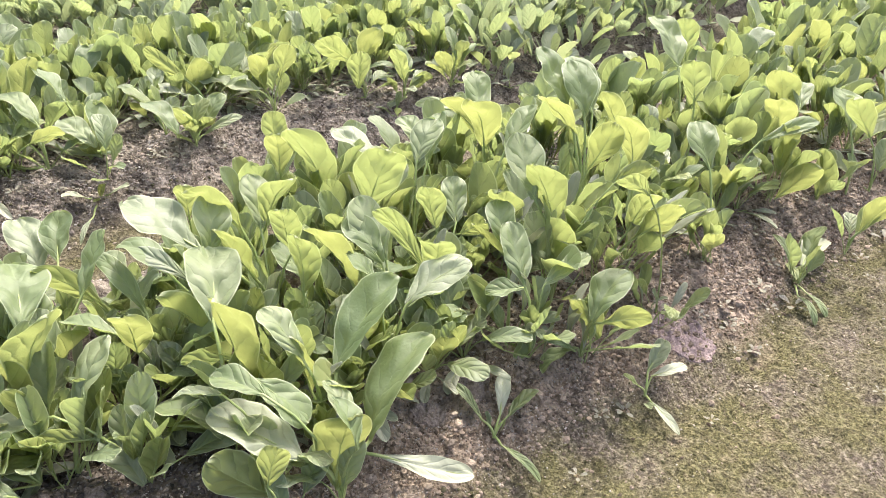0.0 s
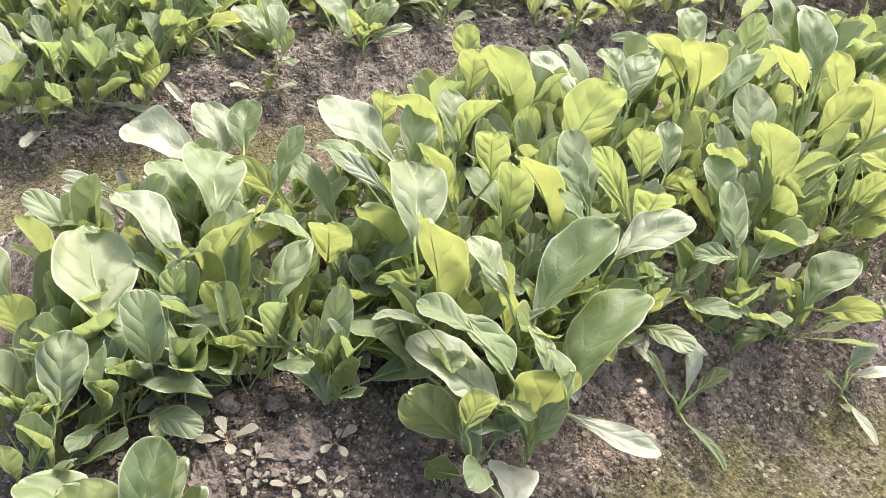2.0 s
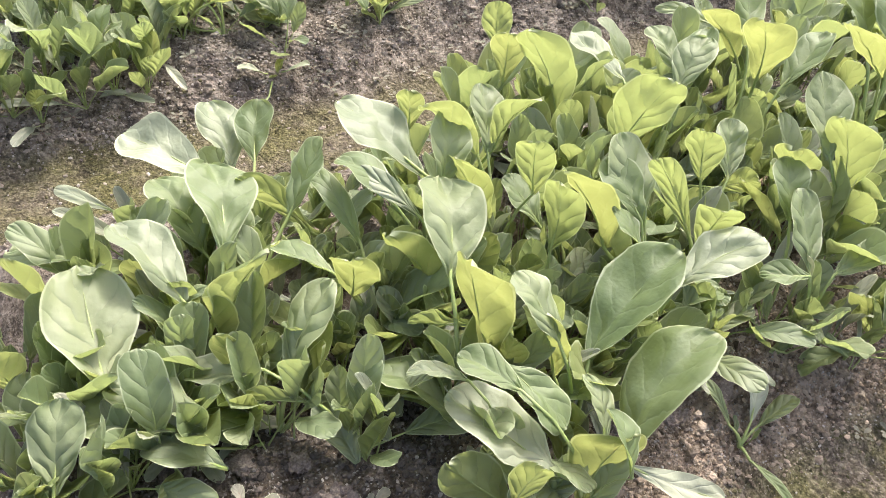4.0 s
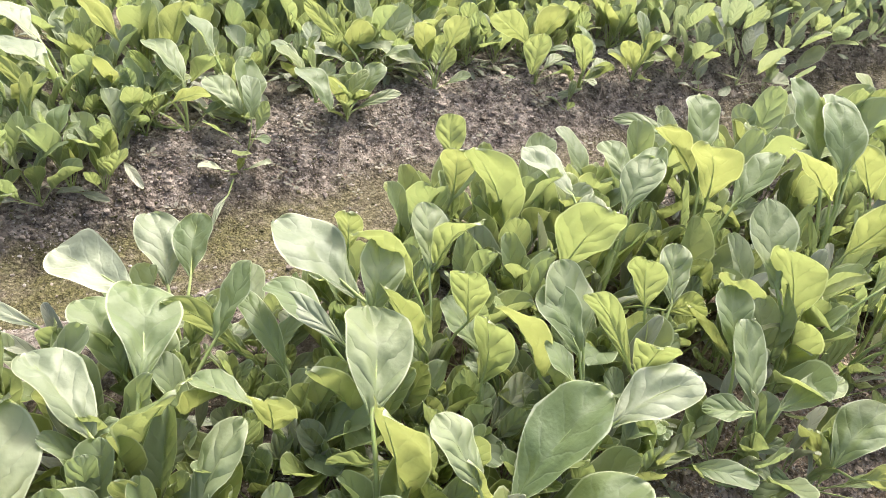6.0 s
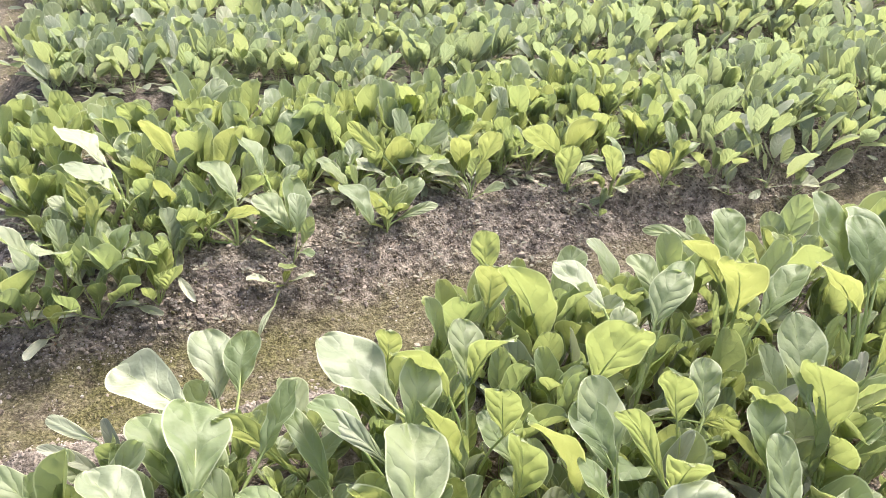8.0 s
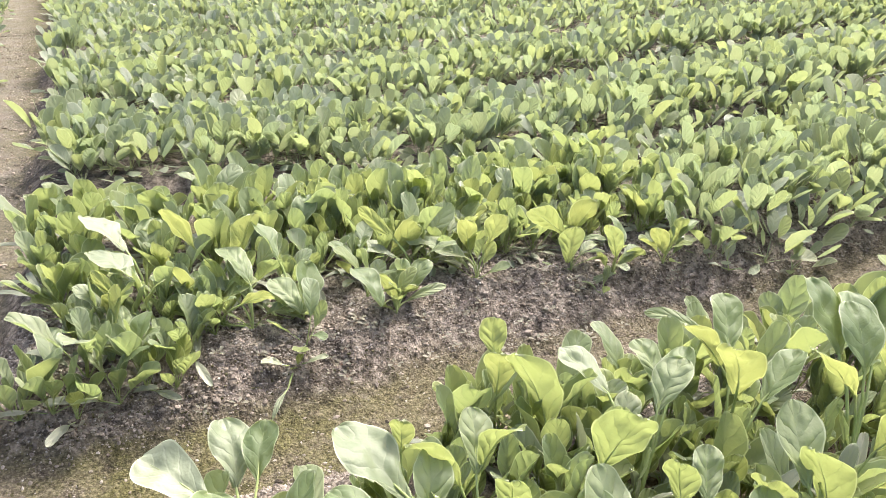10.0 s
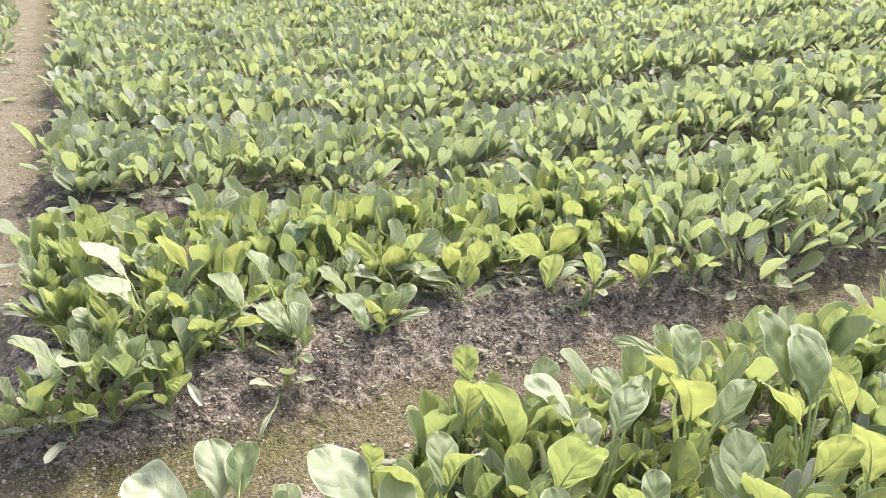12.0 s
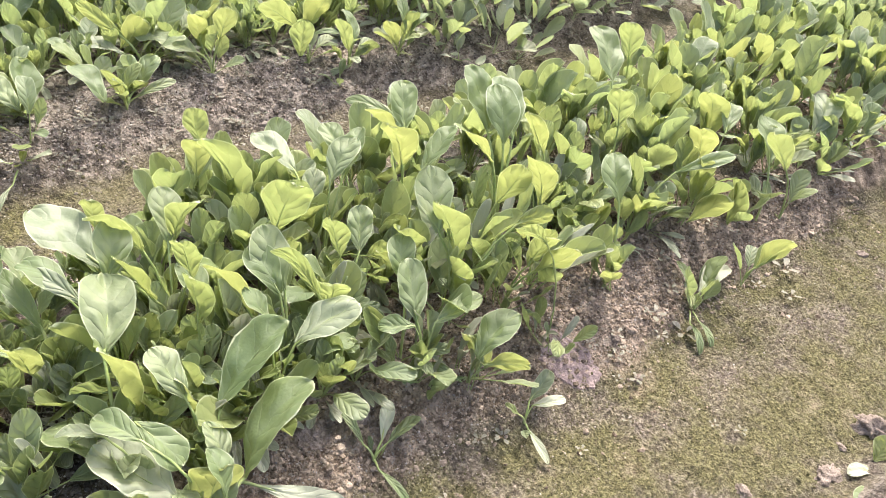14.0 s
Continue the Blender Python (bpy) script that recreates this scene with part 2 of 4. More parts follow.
    height = math_node(nodes, links, 'MULTIPLY_ADD', mossy, 0.7, height)
    bump = nodes.new("ShaderNodeBump")
    bump.inputs["Strength"].default_value, bump.inputs["Distance"].default_value = 1.0, 0.014
    links.new(math_node(nodes, links, 'MULTIPLY_ADD', up, 0.25, 0.75), bump.inputs["Strength"])
    links.new(height, bump.inputs["Height"])
    links.new(bump.outputs[0], bsdf.inputs["Normal"])
    return m


SOIL = soil_material()


def clod_material(name, a, b, island=0.6):
    m, nodes, links, bsdf = material(name)
    geo = nodes.new("ShaderNodeNewGeometry")
    grain = math_node(nodes, links, 'MULTIPLY_ADD', noise_node(nodes, links, geo.outputs["Position"], 420.0, 4.0, 0.7), 0.6, math_node(nodes, links, 'MULTIPLY', noise_node(nodes, links, geo.outputs["Position"], 70.0, 3.0), 0.4))
    grain = math_node(nodes, links, 'MULTIPLY_ADD', math_node(nodes, links, 'SUBTRACT', grain, 0.5), 2.2, 0.5)
    tone = math_node(nodes, links, 'ADD', math_node(nodes, links, 'MULTIPLY', geo.outputs["Random Per Island"], island), math_node(nodes, links, 'MULTIPLY', grain, 1 - island))
    links.new(ramp_node(nodes, links, tone, [(0.2, a), (0.8, b)]), bsdf.inputs["Base Color"])
    bsdf.inputs["Roughness"].default_value = 0.95
    bsdf.inputs["Specular IOR Level"].default_value = 0.2
    bump = nodes.new("ShaderNodeBump")
    bump.inputs["Strength"].default_value, bump.inputs["Distance"].default_value = 0.8, 0.004
    links.new(noise_node(nodes, links, geo.outputs["Position"], 350.0, 4.0), bump.inputs["Height"])
    links.new(bump.outputs[0], bsdf.inputs["Normal"])
    return m


CLOD = clod_material("clod", (0.090, 0.074, 0.060), (0.42, 0.36, 0.305))
# darker crumbs for the bed's end: damp, with plant shade in the colour
DAMP_SHADE_CLOD = clod_material("damp_shade_clod", (0.050, 0.042, 0.036), (0.20, 0.168, 0.145))
BROWN_CLOD = clod_material("brown_clod", (0.11, 0.082, 0.060), (0.44, 0.355, 0.28))
GRIT = clod_material("grit", (0.25, 0.22, 0.195), (0.52, 0.475, 0.43))


# ---- ground: raised beds with furrows between, one sheet to the horizon ----
BED_H = 0.10
LEFT_END, RIGHT_END = -0.12, 6.2
# front foot line, back foot line at x = 0, and how far the front line falls back over the first metre
BEDS = [(-0.62, 0.02, 0.0), (0.50, 1.10, 0.0), (1.36, 2.04, 0.09), (2.34, 3.02, 0.0)]
BEDS += [(3.27 + 0.93 * k, 3.95 + 0.93 * k, 0.0) for k in range(14)]


def smooth(a, b, x):
    t = min(1.0, max(0.0, (x - a) / (b - a)))
    return t * t * (3 - 2 * t)


def rise(x, y):
    """The lie of the land: it climbs along the beds and falls a little away from the first ones."""
    up = 0.07 * min(max(x - 0.8, 0.0), 1.0) ** 2 + 0.14 * max(0.0, min(x, 9.0) - 1.8)
    return up - 0.035 * max(0.0, min(y, 8.0) - 1.4)


def bed_off(amount, x):
    return amount * smooth(0.0, 0.9, x)


def bed_share(x, y):
    """0 in the furrows and on the path, 1 on top of a bed."""
    left = LEFT_END + 0.025 * max(0.0, min(6.0, y - 1.5))
    ends = smooth(left - 0.06, left + 0.07, x) * (1 - smooth(RIGHT_END, RIGHT_END + 0.2, x))
    if x < -0.28:
        ends = 1 - smooth(-0.48, -0.34, x)
    best = 0.0
    for front, back, swing in BEDS:
        off = bed_off(swing, x)
        if front + off - 0.1 < y < back + off + 0.1:
            best = max(best, smooth(front + off - 0.08, front + off + 0.10, y) * (1 - smooth(back + off - 0.10, back + off + 0.08, y)))
    return best * ends


def ground_z(x, y):
    wob = 0.05 * noise.noise((x * 2.3, y * 2.3, 0.3))
    b = bed_share(x, y + wob)
    z = BED_H * b + 0.012 * noise.noise((x * 4, y * 4, 1.7)) * (0.4 + b)
    return z + rise(x, y) + 0.007 * noise.noise((x * 17, y * 17, 4.1)) + (0.004 + 0.004 * b) * noise.noise((x * 48, y * 48, 7.7))


def steps(*runs):
    """Coordinates that go on from run to run: (end, step)."""
    out = [runs[0][0]]
    for end, step in runs[1:]:
        n = max(1, round((end - out[-1]) / step))
        start = out[-1]
        out += [start + (end - start) * k / n for k in range(1, n + 1)]
    return out


def crumbs_z(x, y, b):
    """Crumbly relief, finer than the plants stand on."""
    lump = noise.noise((x * 62 + 0.4 * y, y * 80, 2.2))
    small = noise.noise((x * 135, y * 135, 9.1))
    clump = 0.010 * b * (abs(noise.noise((x * 24, y * 27, 6.3))) - 0.25) + 0.005 * b * noise.noise((x * 40, y * 40, 3.3))
    return clump + (0.0034 + 0.0018 * b) * lump + (0.0016 + 0.0022 * b) * max(-0.2, small) + 0.0025 * abs(noise.noise((x * 26, y * 34, 5.5)))


def surface_z(x, y):
    """The ground with its crumbs, for what lies on it."""
    z = ground_z(x, y)
    if -0.45 < x < 2.6 and 0.0 < y < 1.75:
        z += crumbs_z(x, y, bed_share(x, y + 0.05 * noise.noise((x * 2.3, y * 2.3, 0.3))))
    return z


def build_ground():
    xs = steps((-600, 0), (-60, 90), (-8, 8), (-1.5, 0.6), (-0.45, 0.08), (1.9, 0.0065), (2.6, 0.02), (7.0, 0.06), (10.5, 0.25), (30, 2.5), (80, 12), (600, 100))
    ys = steps((-600, 0), (-60, 90), (-6, 8), (-0.8, 0.6), (0.1, 0.03), (0.72, 0.0065), (1.02, 0.02), (1.56, 0.0065), (1.75, 0.015), (3.4, 0.04), (6.5, 0.08), (18, 0.14), (60, 6), (600, 90))
    verts, share = [], []
    for y in ys:
        for x in xs:
            z, b = rise(x, y), 0.0
            if abs(x) < 12 and -2 < y < 19:
                b = bed_share(x, y + 0.05 * noise.noise((x * 2.3, y * 2.3, 0.3)))
                z = ground_z(x, y)
                if -0.45 < x < 2.6 and 0.0 < y < 1.75:
                    z += crumbs_z(x, y, b)
            verts.append((x, y, z))
            share.append(b)
    nx = len(xs)
    faces = [(j * nx + i, j * nx + i + 1, (j + 1) * nx + i + 1, (j + 1) * nx + i) for j in range(len(ys) - 1) for i in range(nx - 1)]
    me = bpy.data.meshes.new("ground")
    me.from_pydata(verts, [], faces)
    att = me.attributes.new("bed", 'FLOAT', 'POINT')
    att.data.foreach_set("value", share)
    me.shade_smooth()
    me.materials.append(SOIL)
    return tagged(new("ground", me), "crumbly dark soil in raised beds with mossy furrows and a bare path", "soil", kind="structure")


build_ground()


# ---- leaves ----
def blade_half(s):
    """Half width of a spoon-shaped blade, s from its foot to its tip."""
    if s < 0.62:
        return 0.05 + 0.95 * smooth(-0.06, 0.62, s) ** 0.66
    return max(0.0, 1 - ((s - 0.62) / 0.38) ** 2.5) ** 0.5


def leaf_mesh(name, rng, blade=0.62, width=0.46, bend=40.0, cup=0.25, wave=0.02, fold=0.0, stalk=0.022, nu=10, nv=6, mats=None):
    """A leaf whose straight line from foot to tip is the local x axis, 1 long, with its upper face to +z."""
    n = 40
    # centre line: the stalk rises, the blade bends over
    pts, ang, x, z = [], [], 0.0, 0.0
    for k in range(n + 1):
        s = k / n
        a = radians(bend) * (0.55 - 1.1 * s ** 1.3)
        pts.append((x, z))
        ang.append(a)
        x += math.cos(a) / n
        z += math.sin(a) / n
    ex, ez = pts[-1]
    length, turn = math.hypot(ex, ez), math.atan2(ez, ex)
    c, s_ = math.cos(-turn) / length, math.sin(-turn) / length

    def on_line(s):
        f = min(max(s, 0.0), 1.0) * n
        i = min(int(f), n - 1)
        t = f - i
        px = pts[i][0] * (1 - t) + pts[i + 1][0] * t
        pz = pts[i][1] * (1 - t) + pts[i + 1][1] * t
        a = ang[i] * (1 - t) + ang[min(i + 1, n)] * t - turn
        return px * c - pz * s_, px * s_ + pz * c, a

    bm = bmesh.new()
    uv = bm.loops.layers.uv.new("UVMap")
    grid, coords = [], {}
    seed = rng.uniform(0, 100)
    lop = rng.uniform(-0.10, 0.10)
    for i in range(nu + 1):
        s = 1 - (1 - i / nu) ** 1.5 if i else 0.0
        px, pz, a = on_line(1 - blade + blade * s)
        half = blade_half(s if i < nu else 0.995) * width * blade * (0.5 + 0.04 * math.sin(seed + 9 * s))
        row = []
        for j in range(nv + 1):
            v = -1 + 2 * j / nv
            y = v * half * (1 + 0.05 * noise.noise((seed, s * 5, v)))
            up = cup * half * v * v + fold * half * abs(v) - 0.10 * half * (abs(v) < 0.01)
            up += wave * (abs(v) ** 1.5) * math.sin(seed + s * 11 + (3 if v > 0 else 0)) + 0.016 * noise.noise((s * 6 + seed, v * 2.2, seed))
            squeeze = 1 - 0.10 * cup * v * v
            dx = -0.05 * width * blade * v * v * (i == nu)
            bv = bm.verts.new((px - math.sin(a) * up + dx, y * squeeze + lop * s * s * 0.5, pz + math.cos(a) * up))
            coords[bv] = (s, v)
            row.append(bv)
        grid.append(row)
    for i in range(nu):
        for j in range(nv):
            f = bm.faces.new((grid[i][j], grid[i + 1][j], grid[i + 1][j + 1], grid[i][j + 1]))
            f.smooth = True
            for loop in f.loops:
                loop[uv].uv = coords[loop.vert]
    # stalk: a tapered round stem that runs on under the blade as its midrib
    rings, sides = [], 5
    for k, s in enumerate((0.0, 0.35 * (1 - blade), 0.75 * (1 - blade), 1 - blade, 1 - blade * 0.72, 1 - blade * 0.35)):
        px, pz, a = on_line(s)
        r = stalk * (0.62, 0.5, 0.42, 0.36, 0.26, 0.10)[k]
        sink = (0, 0, 0, 0.2, 0.75, 0.9)[k] * r
        t = max(0.0, (s - (1 - blade)) / blade)
        ring = []
        for q in range(sides):
            w = 2 * math.pi * q / sides
            oy, oz = r * math.cos(w), r * math.sin(w) * 0.8 - sink - (0.006 if k > 3 else 0)
            ring.append(bm.verts.new((px - math.sin(a) * oz, oy + lop * t * t * 0.5, pz + math.cos(a) * oz)))
        rings.append(ring)
    for k in range(len(rings) - 1):
        for q in range(sides):
            f = bm.faces.new((rings[k][q], rings[k][(q + 1) % sides], rings[k + 1][(q + 1) % sides], rings[k + 1][q]))
            f.smooth, f.material_index = True, 1
    me = bpy.data.meshes.new(name)
    bm.to_mesh(me)
    bm.free()
    for mat in mats or (BED_LEAF, PETIOLE):
        me.materials.append(mat)
    return me


def yellowed(me):
    """The same leaf, younger and yellower."""
    other = me.copy()
    other.materials[0] = YOUNG
    return other


_rng = random.Random(11)
LEAVES = {
    "flat": [leaf_mesh("leaf", _rng, _rng.uniform(0.54, 0.66), _rng.uniform(0.46, 0.60), _rng.uniform(8, 22), _rng.uniform(0.10, 0.25), 0.012) for _ in range(6)],
    "cup": [leaf_mesh("leaf", _rng, _rng.uniform(0.52, 0.64), _rng.uniform(0.48, 0.62), _rng.uniform(25, 45), _rng.uniform(0.35, 0.55), 0.016) for _ in range(6)],
    "curl": [leaf_mesh("leaf", _rng, _rng.uniform(0.52, 0.64), _rng.uniform(0.46, 0.60), _rng.uniform(60, 85), _rng.uniform(-0.25, 0.25), 0.016) for _ in range(6)],
    "fold": [leaf_mesh("leaf", _rng, _rng.uniform(0.52, 0.62), _rng.uniform(0.46, 0.56), _rng.uniform(20, 50), 0.25, 0.014, fold=_rng.uniform(0.5, 0.8)) for _ in range(4)],
    "back": [leaf_mesh("leaf", _rng, _rng.uniform(0.52, 0.62), _rng.uniform(0.46, 0.60), _rng.uniform(-30, -10), _rng.uniform(0.15, 0.35), 0.014) for _ in range(4)],
    "strap": [leaf_mesh("leaf", _rng, _rng.uniform(0.62, 0.72), _rng.uniform(0.20, 0.28), _rng.uniform(25, 60), _rng.uniform(0.0, 0.3), 0.008, mats=(OLD_LEAF, PETIOLE)) for _ in range(4)],
}


for _kind in list(LEAVES):
    if _kind != "strap":
        LEAVES[_kind] += [yellowed(me) for me in LEAVES[_kind][::3]]


def leaf_pose(az, elev, length, wide=1.0, roll=0.0):
    """Foot at the origin; az: degrees from +x to which it leans; elev: degrees above level; roll: about its own length."""
    return pose(0, 0, 0, 0, 0, az) @ pose(0, 0, 0, 0, -elev, 0) @ pose(0, 0, 0, roll) @ Matrix.Diagonal((length, length * wide, length, 1))


PLANT_LABEL = "green spinach plant with glossy rounded leaves on a raised soil bed"
SUNLIT_LABEL = "spinach plant with many yellow-green translucent leaves on a raised bed"
SECOND_LABEL = "upright sage-green spinach plant crowded in the second raised bed"


def plant(x, y, leaves, label=PLANT_LABEL, z=None, group="spinach plants in the beds"):
    """One plant. Each leaf: az, elev, length, width, roll, kind."""
    base = new("spinach_plant")
    base.location = (x, y, (ground_z(x, y) if z is None else z) - 0.004)
    if y > 1.25 and label == PLANT_LABEL:
        label, group = SECOND_LABEL, "spinach plants in the second bed"
    tagged(base, label, "spinach plant", group)
    for k, (az, elev, length, wide, roll, kind) in enumerate(leaves):
        shapes = LEAVES[kind]
        leaf = new("leaf", shapes[int(abs(az) * 7 + length * 1000 + k) % len(shapes)])
        leaf.parent = base
        leaf.matrix_local = leaf_pose(az, elev, length, wide, roll)
    return base


def random_leaves(rng, count, size, spread=1.0):
    """A rosette: old leaves lie low and outside, young ones stand inside. Below a spread of 0.9 the plants crowd and stand upright."""
    out, turn = [], rng.uniform(0, 360)
    crowded = spread < 0.9
    for k in range(count):
        t = k / max(1, count - 1)
        az = turn + 137.5 * k + rng.uniform(-25, 25)
        low, gain = (56, 30) if crowded else (34, 48)
        elev = min(87, max(10, (low + gain * t ** 0.8) * (1 if crowded else 2 - spread) + rng.uniform(-12, 12)))
        length = size * (0.78 + 0.35 * math.sin(math.pi * min(1, t + 0.12))) * rng.uniform(0.68, 1.14)
        if t < 0.25 and rng.random() < 0.75:
            kind, length, elev = "strap", length * rng.uniform(0.65, 0.95), rng.uniform(0, 22)
        elif crowded:
            kind = rng.choice(("flat", "flat", "flat", "cup", "fold", "back", "back", "curl"))
        else:
            kind = rng.choice(("flat", "flat", "cup", "cup", "curl", "fold", "back", "back"))
        out.append((az, elev, length, rng.uniform(0.72, 0.98) if crowded else rng.uniform(0.8, 1.05), rng.uniform(-28, 28), kind))
    return out


# ---- plants of the near beds ----
TAKEN = []


def shaped_leaf(stalk, blade, width, roll, rng, look_of=None):
    """A leaf with its foot at the origin: a stalk that arrives at the blade's foot, and a blade that goes on from there.
    stalk, blade: vectors; width: of the blade; roll: degrees by which the blade is turned about its own length."""
    d = blade.normalized()
    side = Vector((0, 0, 1)).cross(d).normalized()
    up = d.cross(side)
    turn = Matrix.Rotation(radians(roll), 3, d)
    side, up = turn @ side, turn @ up
    length, half = blade.length, width * 0.49
    arch, cup, wave = rng.uniform(-0.02, 0.10), rng.uniform(0.02, 0.28), rng.uniform(0.004, 0.014)
    if width < 0.34 * length:
        arch, cup = rng.uniform(0.03, 0.14), rng.uniform(0.0, 0.25)
    seed, lop, nod = rng.uniform(0, 100), rng.uniform(-0.05, 0.05) * length, rng.uniform(0.02, 0.13) * length
    crease = rng.uniform(0.05, 0.16)
    bm = bmesh.new()
    uv = bm.loops.layers.uv.new("UVMap")
    nu, nv = 18, 12
    rows, coords = [], {}
    for i in range(nu + 1):
        s = 1 - (1 - i / nu) ** 1.55 if i else 0.0
        mid = stalk + blade * s + up * (arch * 4 * s * (1 - s) * length - nod * max(0.0, (s - 0.55) / 0.45) ** 2) + side * (lop * math.sin(math.pi * s))
        h = blade_half(s if i < nu else 0.996) * half * (1 + 0.05 * math.sin(seed + 8 * s))
        row = []
        for j in range(nv + 1):
            v = -1 + 2 * j / nv
            lift = cup * h * v * v - crease * h * math.exp(-(v / 0.18) ** 2)
            lift += half * 0.09 * abs(v) ** 1.5 * math.sin(seed + s * 10 + (2.5 if v > 0 else 0)) * (0.4 + wave * 60)
            lift += half * 0.20 * noise.noise((s * 4.5 + seed, v * 1.9, seed)) + half * 0.05 * noise.noise((s * 11 + seed, v * 5, seed))
            bv = bm.verts.new(mid + side * (v * h * (1 - 0.12 * cup * v * v) * (1 + 0.04 * noise.noise((seed, s * 6, v * 2)))) + up * lift - d * (0.03 * half * v * v * (i == nu)))
            coords[bv] = (s, v)
            row.append(bv)
        rows.append(row)
    for i in range(nu):
        for j in range(nv):
            f = bm.faces.new((rows[i][j], rows[i + 1][j], rows[i + 1][j + 1], rows[i][j + 1]))
            f.smooth = True
            for loop in f.loops:
                loop[uv].uv = coords[loop.vert]
    plate = bpy.data.meshes.new("leaf")
    bm.to_mesh(plate)
    bm.free()
    plate.materials.append(look_of or LEAF)
    # stalk, bowed a little, running on under the blade as the midrib
    bm = bmesh.new()
    thick = 0.0012 + 0.014 * length
    bow = Vector((stalk.x, stalk.y, 0)) * -0.18 + Vector((0, 0, 0.10 * stalk.length))
    rings, sides = [], 6
    line = [(stalk * t + bow * (4 * t * (1 - t)), thick * (1.15 - 0.45 * t), 0.0) for t in (0.0, 0.25, 0.5, 0.75, 1.0)]
    line += [(stalk + blade * s + up * (arch * 4 * s * (1 - s) * length - nod * max(0.0, (s - 0.55) / 0.45) ** 2 - (crease + 0.02) * half * blade_half(s)) + side * (lop * math.sin(math.pi * s)), thick * (0.45 - 0.42 * s), 0.6) for s in (0.25, 0.55, 0.85)]
    for p, r, sink in line:
        rings.append([bm.verts.new(p + side * (r * math.cos(2 * math.pi * q / sides)) + up * (r * math.sin(2 * math.pi * q / sides) - r * sink)) for q in range(sides)])
    for k in range(len(rings) - 1):
        for q in range(sides):
            f = bm.faces.new((rings[k][q], rings[k][(q + 1) % sides], rings[k + 1][(q + 1) % sides], rings[k + 1][q]))
            f.smooth = True
    stem = bpy.data.meshes.new("stalk")
    bm.to_mesh(stem)
    bm.free()
    stem.materials.append(PETIOLE)
    return plate, stem


def bearing(az, elev, length):
    return Vector((math.cos(radians(az)) * math.cos(radians(elev)), math.sin(radians(az)) * math.cos(radians(elev)), math.sin(radians(elev)))) * length


def key_plant(x, y, z, leaves, label=PLANT_LABEL, young=3, size=0.11):
    """One plant with leaves of its own. Each leaf: az, elev and length of the stalk, of the blade, the blade's width, its roll, and y for a young yellow-green
    leaf, g for a full green one, p for a pale one."""
    rng = random.Random(round(x * 1000) * 7 + round(y * 1000))
    base = new("spinach_plant")
    base.location = (x, y, z)
    sunlit = sum(leaf[-1] == "y" for leaf in leaves)
    if label == PLANT_LABEL and sunlit * 2 > len(leaves):
        label = SUNLIT_LABEL
    tagged(base, label, "spinach plant", "spinach plants in the second bed" if y > 1.25 else "spinach plants in the beds")
    TAKEN.append((x, y))
    for k, (saz, sel, slen, baz, bel, blen, width, roll, tint) in enumerate(leaves):
        # some flat-lying green leaves take the colour that imitates sky glare
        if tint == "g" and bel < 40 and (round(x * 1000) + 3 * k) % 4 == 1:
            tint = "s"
        plate, stem = shaped_leaf(bearing(saz, sel, slen), bearing(baz, bel, blen), width, roll, rng, {"y": YOUNG, "g": LEAF, "s": GLARE_LEAF, "p": PALE}[tint])
        leaf = tagged(new("leaf", plate), {"y": "yellow-green leaf with light shining through", "g": "broad green leaf with a waxy sheen", "s": "green leaf with sky glare put into its colour", "p": "pale cream leaf with sky sheen put into its colour"}[tint])
        leaf.parent = base
        tagged(new("stalk", stem), "pale green stalk").parent = leaf
    # small inner leaves
    sink = ground_z(x, y) - z
    for k in range(young):
        leaf = new("leaf", rng.choice(LEAVES[rng.choice(("cup", "flat", "curl", "back"))]))
        leaf.parent = base
        leaf.matrix_local = Matrix.Translation((0, 0, max(sink, -0.02))) @ leaf_pose(rng.uniform(0, 360), rng.uniform(25, 80), size * rng.uniform(0.7, 1.15), rng.uniform(0.85, 1.15), rng.uniform(-30, 30))
    # half-grown leaves that close the canopy between the tall ones
    if 0.5 < y < 1.1 and young == 3 and x < 1.4 and z > 0.05:
        tall = (0.125 + 0.055 * smooth(0.1, 0.9, x)) * (1.0 if y > 0.6 else 0.72)
        for k in range(8):
            shape = rng.choice(LEAVES[rng.choice(("cup", "flat", "fold", "back", "strap"))])
            leaf = new("leaf", shape)
            leaf.parent = base
            leaf.matrix_local = Matrix.Translation((rng.uniform(-0.02, 0.02), rng.uniform(-0.02, 0.02), max(sink, -0.02))) @ leaf_pose(137.5 * k + rng.uniform(-30, 30), rng.uniform(46, 86), tall * rng.uniform(0.48, 0.98), rng.uniform(0.72, 0.95), rng.uniform(-35, 35))
    # low outer leaves round the foot
    for k in range(2 if young > 1 and y > 0.64 else 0):
        leaf = new("leaf", rng.choice(LEAVES[rng.choice(("cup", "flat", "curl"))]))
        leaf.parent = base
        leaf.matrix_local = Matrix.Translation((0, 0, max(sink, -0.02))) @ leaf_pose(rng.uniform(150, 390), rng.uniform(22, 52), size * rng.uniform(0.6, 0.9), rng.uniform(0.9, 1.2), rng.uniform(-25, 25))
    return base


key_plant(0.372, 1.415, 0.030, [
    (143, 25, 0.028, 144, -1, 0.059, 0.036, -2, "p"), (89, 18, 0.025, -12, 14, 0.051, 0.031, 6, "p"),
    (116, 29, 0.016, -38, 82, 0.036, 0.037, -7, "y"),
])
